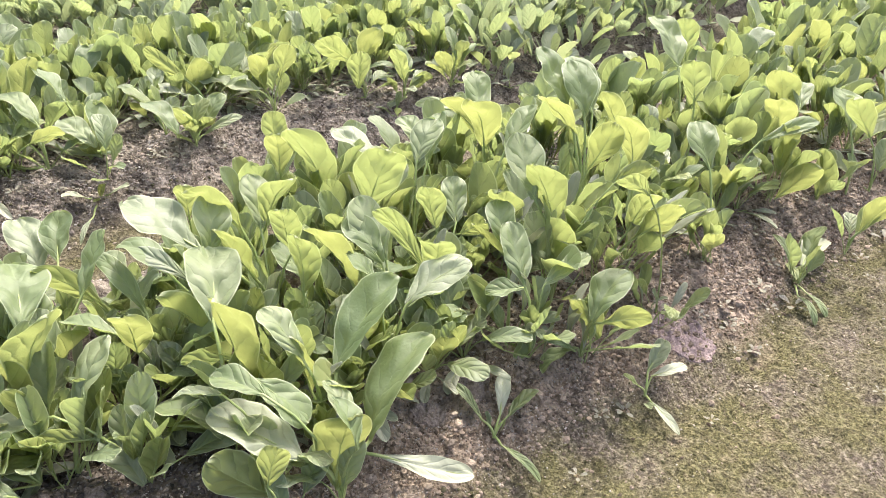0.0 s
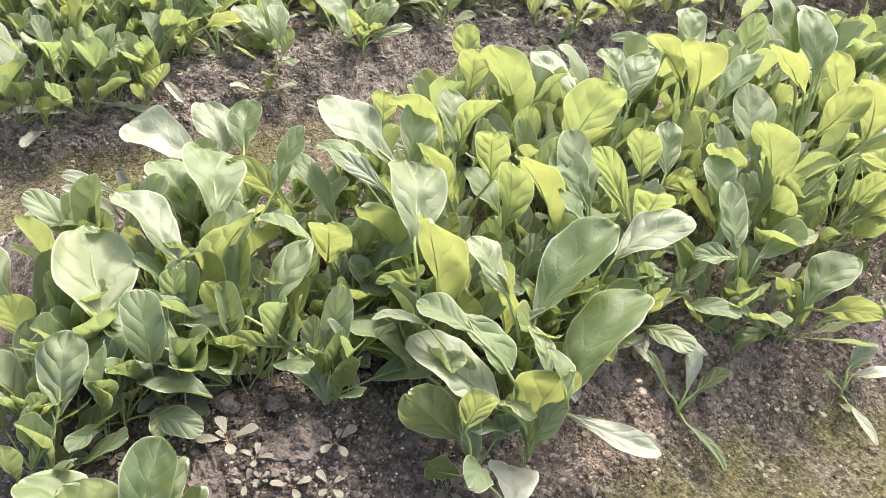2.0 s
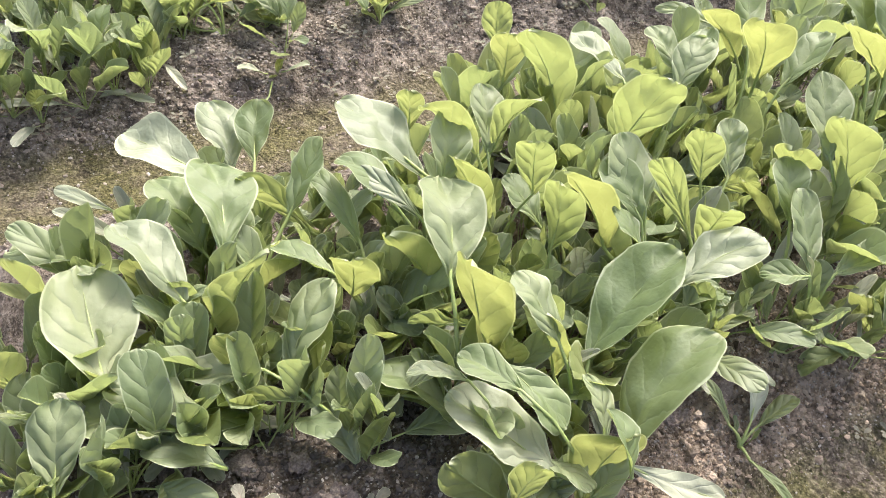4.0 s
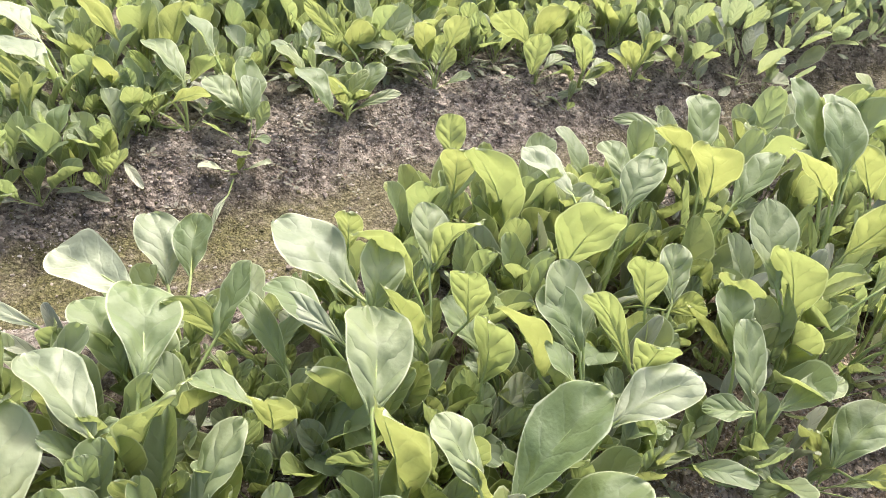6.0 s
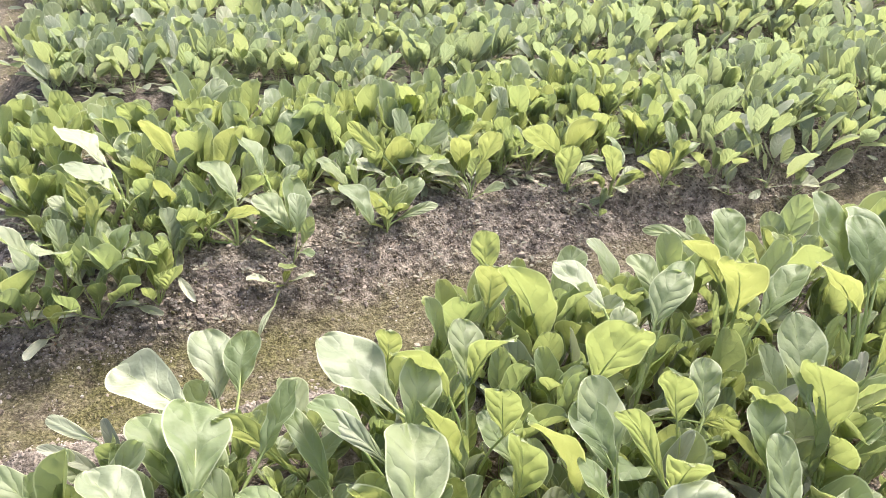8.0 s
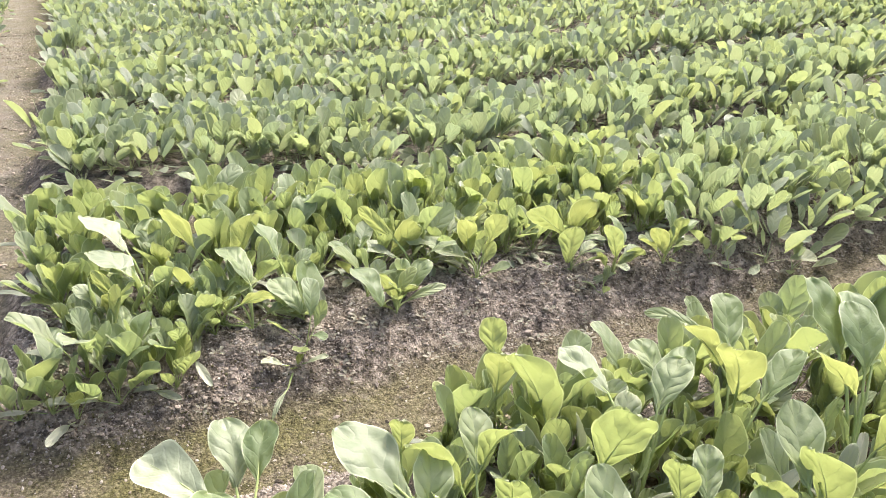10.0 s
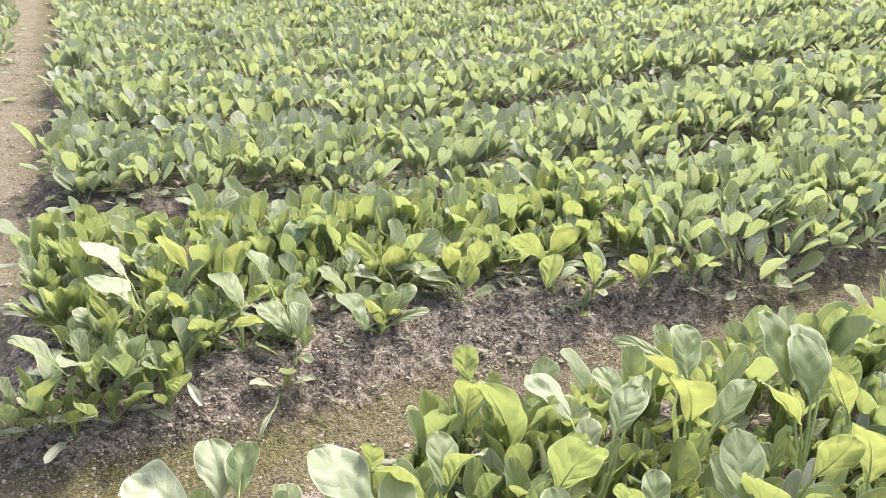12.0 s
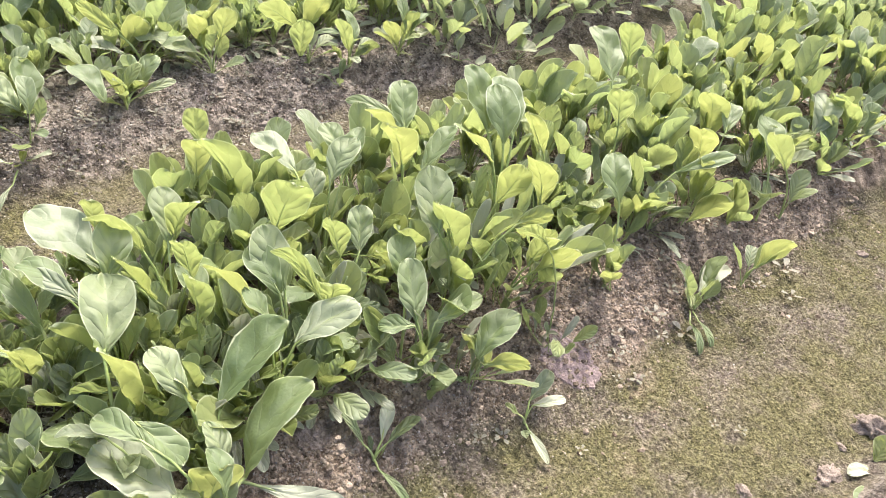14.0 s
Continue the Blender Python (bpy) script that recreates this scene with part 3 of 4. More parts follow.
key_plant(0.392, 1.515, 0.090, [
    (-96, 28, 0.045, 75, 51, 0.106, 0.064, 38, "g"), (-107, 29, 0.097, 119, 28, 0.090, 0.054, -5, "g"),
    (-113, 15, 0.029, 176, 59, 0.037, 0.047, 70, "y"), (-100, 10, 0.044, 125, -1, 0.106, 0.027, -19, "g"),
    (-146, 18, 0.026, 5, -4, 0.071, 0.026, 31, "g"),
])
key_plant(0.575, 1.465, 0.090, [
    (-131, 31, 0.119, 112, 35, 0.097, 0.058, 8, "g"), (38, 36, 0.041, 24, 47, 0.088, 0.053, -1, "g"),
    (63, 27, 0.029, 65, 52, 0.087, 0.052, -34, "g"), (98, 38, 0.013, 162, 64, 0.085, 0.053, 42, "y"),
    (75, 10, 0.044, -43, 44, 0.063, 0.048, -39, "y"), (17, 30, 0.031, -9, 22, 0.086, 0.024, 35, "g"),
])
key_plant(1.045, 1.525, 0.090, [
    (149, 72, 0.096, 167, 38, 0.115, 0.069, 57, "y"), (72, 51, 0.087, -50, 65, 0.116, 0.070, -47, "y"),
    (-137, 35, 0.094, -121, 86, 0.095, 0.057, 13, "y"), (-175, 26, 0.018, 144, -5, 0.100, 0.024, -10, "g"),
    (76, 10, 0.042, -27, -12, 0.085, 0.020, 21, "g"), (-122, 80, 0.084, -22, 10, 0.070, 0.017, 30, "g"),
])
key_plant(1.140, 1.490, 0.090, [
    (-130, 54, 0.073, 164, 75, 0.087, 0.052, 33, "y"), (-52, 80, 0.067, 85, 49, 0.086, 0.051, 27, "g"),
    (36, 9, 0.049, -51, 44, 0.074, 0.052, -44, "y"), (-96, 25, 0.018, 153, -33, 0.093, 0.022, -38, "g"),
])
key_plant(1.300, 1.495, 0.090, [
    (-139, 52, 0.052, 160, 66, 0.078, 0.047, 53, "y"), (16, 63, 0.038, -60, 78, 0.096, 0.057, -29, "y"),
    (-32, 70, 0.076, 10, 40, 0.070, 0.042, -13, "g"), (-84, 80, 0.083, 79, 50, 0.094, 0.028, -12, "g"),
])
key_plant(0.735, 0.520, 0.055, [
    (-134, 69, 0.105, 8, 39, 0.090, 0.054, -4, "g"), (-21, 55, 0.045, 145, 61, 0.083, 0.050, 54, "y"),
    (-127, 60, 0.133, -37, 11, 0.064, 0.039, -87, "y"), (-157, 57, 0.049, 165, -19, 0.061, 0.037, 20, "g"),
    (-155, 49, 0.054, 124, 16, 0.054, 0.015, -39, "g"),
])
key_plant(1.274, 0.462, 0.030, [
    (16, 19, 0.040, 18, 43, 0.090, 0.054, -44, "g"), (143, 44, 0.026, 73, 41, 0.079, 0.019, -3, "g"),
])
key_plant(0.657, 0.547, 0.090, [
    (111, 78, 0.102, 71, 50, 0.091, 0.054, 15, "g"), (19, 82, 0.103, -8, 26, 0.077, 0.046, -16, "g"),
    (60, 59, 0.048, -149, -48, 0.061, 0.037, -54, "g"), (153, 78, 0.109, 143, -5, 0.051, 0.031, -16, "g"),
])
key_plant(-0.053, 0.479, 0.090, [
    (97, 59, 0.054, 50, 46, 0.078, 0.047, 0, "g"), (126, 56, 0.047, 118, 21, 0.096, 0.058, 27, "g"),
    (22, 39, 0.043, 56, 46, 0.052, 0.031, -34, "g"),
])
key_plant(-0.099, 0.630, 0.090, [
    (-159, 54, 0.024, 54, 46, 0.048, 0.029, -21, "g"), (56, 65, 0.053, 67, 45, 0.073, 0.045, -4, "g"),
    (107, 17, 0.026, 0, 74, 0.060, 0.040, -67, "y"),
])
key_plant(0.331, 0.539, 0.090, [
    (-44, 7, 0.058, -31, -19, 0.116, 0.030, 24, "p"), (110, 72, 0.128, 104, 36, 0.071, 0.043, 9, "g"),
    (-141, 23, 0.020, 115, 81, 0.061, 0.043, 97, "y"), (51, 65, 0.097, 15, 43, 0.130, 0.078, -21, "g"),
    (91, 57, 0.078, 141, 72, 0.080, 0.048, 41, "y"),
])
key_plant(0.238, 0.483, 0.090, [
    (-77, 8, 0.057, 61, -5, 0.059, 0.050, 11, "p"), (81, 74, 0.048, 90, 44, 0.077, 0.046, 15, "g"),
    (-163, 35, 0.014, 140, -1, 0.035, 0.040, 87, "y"), (86, 50, 0.034, 154, 45, 0.085, 0.051, 103, "y"),
    (160, 78, 0.063, -25, 75, 0.054, 0.033, -102, "y"),
])
key_plant(-0.053, 0.741, 0.090, [
    (-54, 19, 0.024, -54, -46, 0.064, 0.027, -19, "g"),
])
key_plant(0.093, 0.657, 0.090, [
    (178, 19, 0.025, 179, -36, 0.089, 0.019, -25, "g"), (33, 78, 0.073, 36, 49, 0.096, 0.058, -30, "g"),
    (74, 60, 0.037, 153, 62, 0.105, 0.025, 104, "y"),
])
key_plant(0.150, 0.612, 0.090, [
    (9, 66, 0.009, 131, -35, 0.045, 0.022, -20, "g"), (-119, 51, 0.030, 105, 36, 0.067, 0.042, -2, "g"),
    (-93, 56, 0.028, -22, 76, 0.061, 0.037, -57, "y"), (36, 24, 0.019, -49, -36, 0.077, 0.015, 2, "g"),
    (136, 45, 0.124, 147, -11, 0.071, 0.043, 5, "g"), (137, 53, 0.080, 151, 0, 0.057, 0.034, 72, "y"),
])
# the first leaf's pale colour stands in for glare on its upper side
key_plant(0.150, 0.906, 0.090, [
    (157, 69, 0.123, 128, 12, 0.105, 0.063, -18, "p"), (89, 48, 0.106, 88, 28, 0.097, 0.058, 5, "g"),
    (66, 59, 0.114, 67, 36, 0.076, 0.047, -12, "g"),
])
key_plant(0.071, 0.738, 0.090, [
    (71, 60, 0.134, 79, 18, 0.112, 0.068, 15, "g"), (57, 82, 0.069, -30, 72, 0.117, 0.070, -30, "y"),
    (133, 69, 0.105, 114, 29, 0.097, 0.058, 18, "g"),
])
key_plant(0.116, 0.795, 0.090, [
    (122, 53, 0.100, 106, 35, 0.092, 0.055, 11, "g"), (91, 74, 0.078, 88, 45, 0.070, 0.042, 13, "g"),
    (34, 62, 0.133, 37, 50, 0.083, 0.050, -32, "g"),
])
key_plant(0.039, 0.911, 0.090, [
    (110, 47, 0.086, 132, 5, 0.075, 0.018, -27, "p"), (-110, 19, 0.025, -18, 61, 0.059, 0.105, -29, "y"),
])
key_plant(0.230, 0.845, 0.090, [
    (163, 64, 0.075, 163, 48, 0.108, 0.031, 94, "y"),
])
key_plant(0.218, 0.723, 0.090, [
    (85, 61, 0.114, 107, 34, 0.099, 0.027, -15, "g"), (167, 73, 0.090, -117, 72, 0.077, 0.049, -13, "y"),
    (159, 68, 0.122, 130, 8, 0.065, 0.039, 16, "g"),
])
key_plant(-0.034, 0.658, 0.090, [
    (87, 57, 0.086, 87, 28, 0.123, 0.078, 17, "g"),
])
key_plant(0.026, 0.808, 0.090, [
    (141, 59, 0.117, 141, -2, 0.078, 0.047, 0, "g"),
])
key_plant(0.000, 0.668, 0.090, [
    (-64, 77, 0.074, 142, -2, 0.092, 0.055, 5, "g"), (-33, 65, 0.084, 133, 3, 0.088, 0.053, 14, "g"),
    (-32, 35, 0.081, 103, 9, 0.076, 0.047, -2, "g"), (-59, 42, 0.092, 139, 0, 0.071, 0.042, 15, "g"),
])
key_plant(-0.097, 0.694, 0.090, [
    (60, 28, 0.017, 60, 41, 0.075, 0.054, -7, "g"),
])
key_plant(0.385, 0.772, 0.090, [
    (141, 56, 0.162, 117, 26, 0.122, 0.073, 2, "g"), (141, 78, 0.174, 160, 47, 0.086, 0.052, 48, "y"),
    (71, 57, 0.151, 76, 49, 0.080, 0.048, 14, "g"), (-56, 78, 0.144, -178, 82, 0.071, 0.046, 35, "y"),
    (-149, 72, 0.123, 154, 61, 0.087, 0.052, 43, "y"),
])
key_plant(0.296, 0.714, 0.090, [
    (83, 70, 0.163, 61, 51, 0.082, 0.049, 31, "g"), (123, 63, 0.161, 118, 24, 0.076, 0.045, 5, "g"),
    (-147, 76, 0.086, 157, 50, 0.094, 0.056, 53, "y"), (120, 72, 0.146, 122, 19, 0.085, 0.023, -30, "g"),
])
key_plant(0.336, 0.895, 0.090, [
    (-156, 87, 0.150, -156, 84, 0.050, 0.033, 22, "y"),
])
key_plant(0.404, 0.874, 0.090, [
    (-47, 78, 0.128, -47, 65, 0.092, 0.055, -36, "y"),
])
key_plant(0.248, 0.609, 0.090, [
    (78, 64, 0.149, 68, 27, 0.109, 0.070, 8, "g"), (-78, 72, 0.134, -61, -24, 0.072, 0.043, -1, "g"),
    (158, 41, 0.076, 140, -1, 0.050, 0.030, 8, "g"), (8, 72, 0.090, 140, 78, 0.119, 0.072, 55, "y"),
    (-161, 69, 0.020, 141, 16, 0.069, 0.042, 68, "y"),
])
key_plant(0.382, 0.675, 0.090, [
    (146, 88, 0.128, 146, 86, 0.082, 0.049, 57, "y"),
])
key_plant(0.488, 0.639, 0.090, [
    (133, 64, 0.119, 153, 58, 0.112, 0.067, 34, "y"), (-42, 64, 0.059, -15, 17, 0.068, 0.041, -9, "g"),
    (86, 76, 0.139, 102, 38, 0.077, 0.046, -13, "g"), (71, 72, 0.138, 90, 44, 0.094, 0.057, -5, "g"),
])
key_plant(0.438, 0.584, 0.090, [
    (73, 74, 0.149, 107, 34, 0.055, 0.033, 12, "g"), (6, 78, 0.131, -7, 27, 0.096, 0.058, 3, "g"),
])
key_plant(0.442, 0.703, 0.090, [
    (107, 60, 0.100, 107, 34, 0.070, 0.042, -2, "g"),
])
key_plant(0.535, 0.799, 0.090, [
    (-73, 82, 0.155, -73, 70, 0.106, 0.074, -52, "y"),
])
key_plant(0.306, 0.481, 0.090, [
    (17, 45, 0.066, 18, 44, 0.134, 0.080, -30, "g"), (42, 68, 0.072, 87, 45, 0.062, 0.037, 31, "g"),
    (131, 58, 0.149, 125, 15, 0.059, 0.035, -5, "g"), (-88, 73, 0.097, 89, 44, 0.057, 0.034, 32, "g"),
    (168, 72, 0.020, -19, 80, 0.101, 0.061, -98, "y"), (162, 62, 0.076, 122, 19, 0.112, 0.067, 11, "g"),
])
key_plant(0.262, 0.542, 0.090, [
    (126, 43, 0.067, 123, 18, 0.093, 0.056, 17, "g"), (141, 68, 0.127, 139, 0, 0.052, 0.031, 22, "g"),
])
key_plant(0.340, 0.611, 0.090, [
    (-9, 29, 0.025, -39, 67, 0.084, 0.051, -67, "y"), (158, 54, 0.126, 151, 1, 0.060, 0.036, 65, "y"),
])
key_plant(0.815, 0.829, 0.090, [
    (-148, 79, 0.187, -172, 68, 0.096, 0.066, 18, "y"), (64, 73, 0.208, 64, 44, 0.091, 0.054, 4, "g"),
])
key_plant(0.768, 0.779, 0.090, [
    (13, 76, 0.187, 13, 42, 0.092, 0.055, -20, "g"),
])
key_plant(0.768, 0.614, 0.090, [
    (128, 75, 0.176, 74, 49, 0.102, 0.061, -3, "g"), (91, 82, 0.129, 150, 68, 0.108, 0.065, 45, "y"),
    (-21, 70, 0.210, -28, 25, 0.057, 0.034, -99, "y"),
])
key_plant(0.751, 0.682, 0.090, [
    (-162, 75, 0.141, -162, 53, 0.076, 0.053, 11, "y"),
])
key_plant(0.643, 0.580, 0.090, [
    (68, 73, 0.136, 68, 50, 0.072, 0.043, -2, "g"),
])
key_plant(0.586, 0.660, 0.090, [
    (66, 70, 0.145, 152, 78, 0.070, 0.045, 53, "y"), (35, 71, 0.156, 58, 51, 0.068, 0.041, 4, "g"),
    (-165, 69, 0.126, 152, 57, 0.122, 0.031, 71, "y"), (-150, 67, 0.126, -115, 74, 0.073, 0.048, -13, "y"),
])
key_plant(0.643, 0.803, 0.090, [
    (-74, 50, 0.133, -58, 38, 0.050, 0.036, -91, "y"), (52, 83, 0.182, 26, 45, 0.082, 0.050, -2, "g"),
    (94, 61, 0.187, 107, 21, 0.093, 0.056, 4, "g"), (36, 70, 0.178, 41, 46, 0.090, 0.054, -32, "g"),
])
key_plant(0.847, 0.672, 0.090, [
    (-65, 84, 0.190, -65, 71, 0.086, 0.051, -66, "y"),
])
key_plant(0.943, 0.617, 0.090, [
    (155, 84, 0.185, 155, 71, 0.096, 0.057, 39, "y"),
])
key_plant(0.866, 0.598, 0.090, [
    (-64, 78, 0.114, -63, 72, 0.078, 0.047, -51, "y"), (-53, 71, 0.103, -55, 52, 0.091, 0.054, -62, "y"),
])
key_plant(0.909, 0.899, 0.090, [
    (-179, 70, 0.173, 158, 45, 0.096, 0.058, 31, "y"), (101, 67, 0.178, 121, 6, 0.111, 0.027, -33, "g"),
])
key_plant(0.939, 0.718, 0.090, [
    (169, 80, 0.215, 155, 48, 0.099, 0.059, 22, "y"), (84, 83, 0.227, 71, 50, 0.102, 0.061, -7, "g"),
    (47, 76, 0.228, 68, 43, 0.116, 0.070, 11, "g"), (91, 74, 0.242, 76, 41, 0.118, 0.071, 12, "g"),
])
key_plant(0.081, 1.432, 0.090, [
    (-144, 55, 0.026, 94, 45, 0.090, 0.054, 40, "g"), (-98, 42, 0.051, 54, 52, 0.075, 0.045, -23, "g"),
    (159, 18, 0.026, 172, 44, 0.092, 0.027, 97, "y"), (147, 39, 0.076, 131, 14, 0.077, 0.046, -6, "g"),
    (2, 8, 0.052, 22, 1, 0.047, 0.044, 26, "g"), (-21, 13, 0.033, 67, -2, 0.036, 0.036, -6, "g"),
])
key_plant(0.123, 1.681, 0.090, [
    (74, 59, 0.072, 74, 37, 0.093, 0.057, -6, "g"),
])
key_plant(0.233, 1.844, 0.090, [
    (175, 66, 0.081, 175, 51, 0.098, 0.059, 76, "y"),
])
key_plant(0.254, 1.628, 0.090, [
    (170, 68, 0.114, 172, 61, 0.102, 0.061, 46, "y"), (-29, 69, 0.089, -41, 71, 0.114, 0.068, -21, "y"),
])
key_plant(0.121, 1.606, 0.090, [
    (124, 63, 0.122, 124, 23, 0.120, 0.072, 18, "g"),
])
key_plant(0.117, 1.488, 0.090, [
    (116, 70, 0.109, 128, 17, 0.121, 0.073, 11, "g"), (160, 53, 0.076, 172, 59, 0.095, 0.024, 92, "y"),
])
key_plant(0.286, 1.471, 0.090, [
    (90, 77, 0.091, 116, 31, 0.098, 0.059, 12, "g"), (134, 52, 0.084, 133, 11, 0.096, 0.058, 2, "g"),
    (153, 11, 0.039, 138, 0, 0.112, 0.027, -32, "g"), (132, 13, 0.034, 173, -38, 0.082, 0.019, -40, "g"),
])
key_plant(0.261, 1.544, 0.090, [
    (-73, 76, 0.037, 168, 62, 0.103, 0.026, 87, "y"), (-84, 64, 0.009, -41, -35, 0.061, 0.030, 0, "g"),
])
key_plant(0.371, 1.505, 0.090, [
    (112, 65, 0.120, 112, 35, 0.092, 0.055, 22, "g"),
])
key_plant(0.216, 1.466, 0.090, [
    (-24, 57, 0.085, -24, 26, 0.066, 0.040, -58, "y"),
])
key_plant(0.418, 1.689, 0.090, [
    (53, 64, 0.097, 53, 45, 0.089, 0.056, 2, "g"),
])
key_plant(0.658, 1.574, 0.090, [
    (128, 62, 0.093, 169, 45, 0.124, 0.034, 82, "y"), (169, 55, 0.078, 132, 11, 0.095, 0.057, 0, "g"),
])
key_plant(0.615, 1.647, 0.090, [
    (-44, 68, 0.057, -44, 59, 0.098, 0.059, -66, "y"),
])
key_plant(0.534, 1.522, 0.090, [
    (119, 57, 0.077, 119, 28, 0.075, 0.045, 5, "g"),
])
key_plant(0.800, 1.542, 0.090, [
    (-177, 60, 0.073, 133, 11, 0.146, 0.088, -2, "g"), (-15, 79, 0.089, -48, 74, 0.086, 0.053, -60, "y"),
    (106, 62, 0.066, 170, 79, 0.083, 0.050, 57, "y"),
])
key_plant(1.317, 0.793, 0.090, [
    (76, 78, 0.234, 76, 41, 0.126, 0.076, 3, "g"),
])
key_plant(1.579, 0.966, 0.090, [
    (139, 85, 0.184, 139, 76, 0.093, 0.063, 60, "y"),
])
key_plant(1.229, 0.712, 0.090, [
    (149, 86, 0.213, 149, 76, 0.080, 0.056, 51, "y"),
])
key_plant(1.566, 0.709, 0.090, [
    (131, 84, 0.111, 131, 79, 0.117, 0.072, 60, "y"),
])
key_plant(1.488, 0.649, 0.090, [
    (170, 71, 0.131, -176, 67, 0.098, 0.067, 11, "y"), (23, 67, 0.169, 40, 27, 0.087, 0.052, 0, "g"),
])
key_plant(1.079, 0.553, 0.090, [
    (64, 74, 0.162, 64, 44, 0.092, 0.055, -10, "g"),
])
key_plant(2.081, 0.777, 0.090, [
    (150, 74, 0.111, 150, 59, 0.140, 0.094, 47, "y"),
])
key_plant(2.348, 0.847, 0.090, [
    (143, 81, 0.089, 143, 77, 0.155, 0.104, 42, "y"),
])
key_plant(1.760, 0.578, 0.090, [
    (23, 70, 0.147, 23, 36, 0.117, 0.070, 13, "g"),
])
key_plant(1.614, 0.512, 0.090, [
    (138, 74, 0.138, 138, 53, 0.096, 0.058, 48, "y"),
])
key_plant(1.969, 0.546, 0.090, [
    (138, 73, 0.120, 138, 56, 0.128, 0.077, 25, "y"),
])
key_plant(1.547, 0.530, 0.090, [
    (62, 72, 0.141, 62, 44, 0.107, 0.064, 5, "g"),
])
key_plant(1.239, 0.636, 0.090, [
    (-22, 70, 0.167, -22, 18, 0.126, 0.030, 30, "g"),
])
key_plant(1.371, 0.436, 0.090, [
    (-55, 70, 0.033, -55, 68, 0.087, 0.052, -75, "y"),
])
key_plant(1.474, 0.558, 0.090, [
    (31, 86, 0.013, 31, 88, 0.110, 0.066, 128, "y"),
])
key_plant(1.370, 0.605, 0.090, [
    (-60, 62, 0.034, -60, 56, 0.099, 0.060, -74, "y"),
])
key_plant(0.889, 0.507, 0.090, [
    (152, 75, 0.207, 152, 28, 0.057, 0.034, 62, "y"),
])
key_plant(0.562, 1.030, 0.090, [
    (101, 78, 0.141, 127, 81, 0.068, 0.045, 104, "y"),
])
key_plant(0.516, 0.975, 0.090, [
    (149, 88, 0.136, 149, 87, 0.070, 0.047, 80, "y"),
])
key_plant(0.577, 0.890, 0.090, [
    (142, 76, 0.113, 142, 63, 0.128, 0.077, 59, "y"),
])
key_plant(0.726, 0.842, 0.090, [
    (91, 73, 0.172, 91, 34, 0.071, 0.043, -9, "g"),
])
key_plant(1.103, 0.749, 0.090, [
    (137, 80, 0.163, 137, 63, 0.089, 0.053, 44, "y"),
])

SEEDLING = "young spinach seedling with a few narrow leaves on bare soil"
key_plant(0.790, 0.435, 0.022, [(20, 55, 0.030, -35, 25, 0.052, 0.020, 10, "p"), (40, 50, 0.035, 15, 28, 0.060, 0.028, 20, "g"), (250, 10, 0.015, 262, -12, 0.060, 0.014, 10, "p"), (150, 60, 0.02, 140, 40, 0.035, 0.016, 0, "y")], SEEDLING, young=1, size=0.04)
key_plant(0.545, 0.492, 0.035, [(30, 45, 0.030, 45, 40, 0.055, 0.022, 15, "p"), (120, 50, 0.03, 100, 35, 0.060, 0.016, 0, "g"), (255, 10, 0.02, 280, -10, 0.065, 0.014, 0, "g"), (10, 35, 0.03, 5, 22, 0.060, 0.024, -20, "g")], SEEDLING, young=2, size=0.045)
key_plant(1.095, 1.455, 0.05, [(60, 50, 0.03, 45, 50, 0.05, 0.018, 0, "g"), (160, 40, 0.02, 150, 30, 0.045, 0.012, 0, "g")], SEEDLING, young=1, size=0.05)
_k = random.Random(61)
for _x, _y, _s in ((-0.055, 1.385, 0.135), (-0.105, 1.40, 0.125), (0.045, 1.38, 0.125), (-0.175, 1.42, 0.10), (0.0, 1.425, 0.14), (0.09, 1.395, 0.135), (0.135, 1.38, 0.12), (-0.02, 1.365, 0.10), (0.17, 1.43, 0.125), (0.20, 1.48, 0.12), (0.24, 1.50, 0.125), (-0.10, 0.82, 0.12), (-0.07, 0.74, 0.12)):
    plant(_x, _y, random_leaves(_k, 9, _s, 1.0))
    TAKEN.append((_x, _y))

key_plant(-0.063, 0.507, 0.045, [(171, 77, 0.061, 110, 66, 0.077, 0.063, 10, "y"), (23, 75, 0.062, 33, 58, 0.082, 0.048, -10, "g"), (-6, 43, 0.072, 40, 79, 0.051, 0.021, 0, "y"), (1, 54, 0.062, 45, 81, 0.040, 0.020, 20, "y"), (-168, 68, 0.054, 150, 52, 0.051, 0.029, 0, "y")], PLANT_LABEL, young=2, size=0.070)
key_plant(1.275, 0.471, 0.017, [(12, 43, 0.044, 10, 13, 0.105, 0.049, 0, "p"), (52, 19, 0.061, -135, 10, 0.080, 0.018, 0, "y"), (-158, 70, 0.016, -7, 58, 0.029, 0.020, 20, "y"), (-144, 12, 0.054, -120, -10, 0.066, 0.015, 0, "g"), (-121, 16, 0.042, -110, -11, 0.060, 0.015, 0, "g"), (152, 29, 0.025, 110, 8, 0.055, 0.017, 0, "g"), (73, 39, 0.031, 60, 27, 0.066, 0.016, 0, "g")], SEEDLING, young=0, size=0.030)
key_plant(1.237, 0.042, -0.003, [(80, 45, 0.042, 0, 56, 0.048, 0.041, 10, "y"), (112, 44, 0.029, 155, 10, 0.056, 0.027, 0, "p"), (-174, 25, 0.035, 172, 15, 0.075, 0.038, 0, "g"), (168, 62, 0.022, -111, 54, 0.037, 0.036, 0, "g")], SEEDLING, young=0, size=0.030)
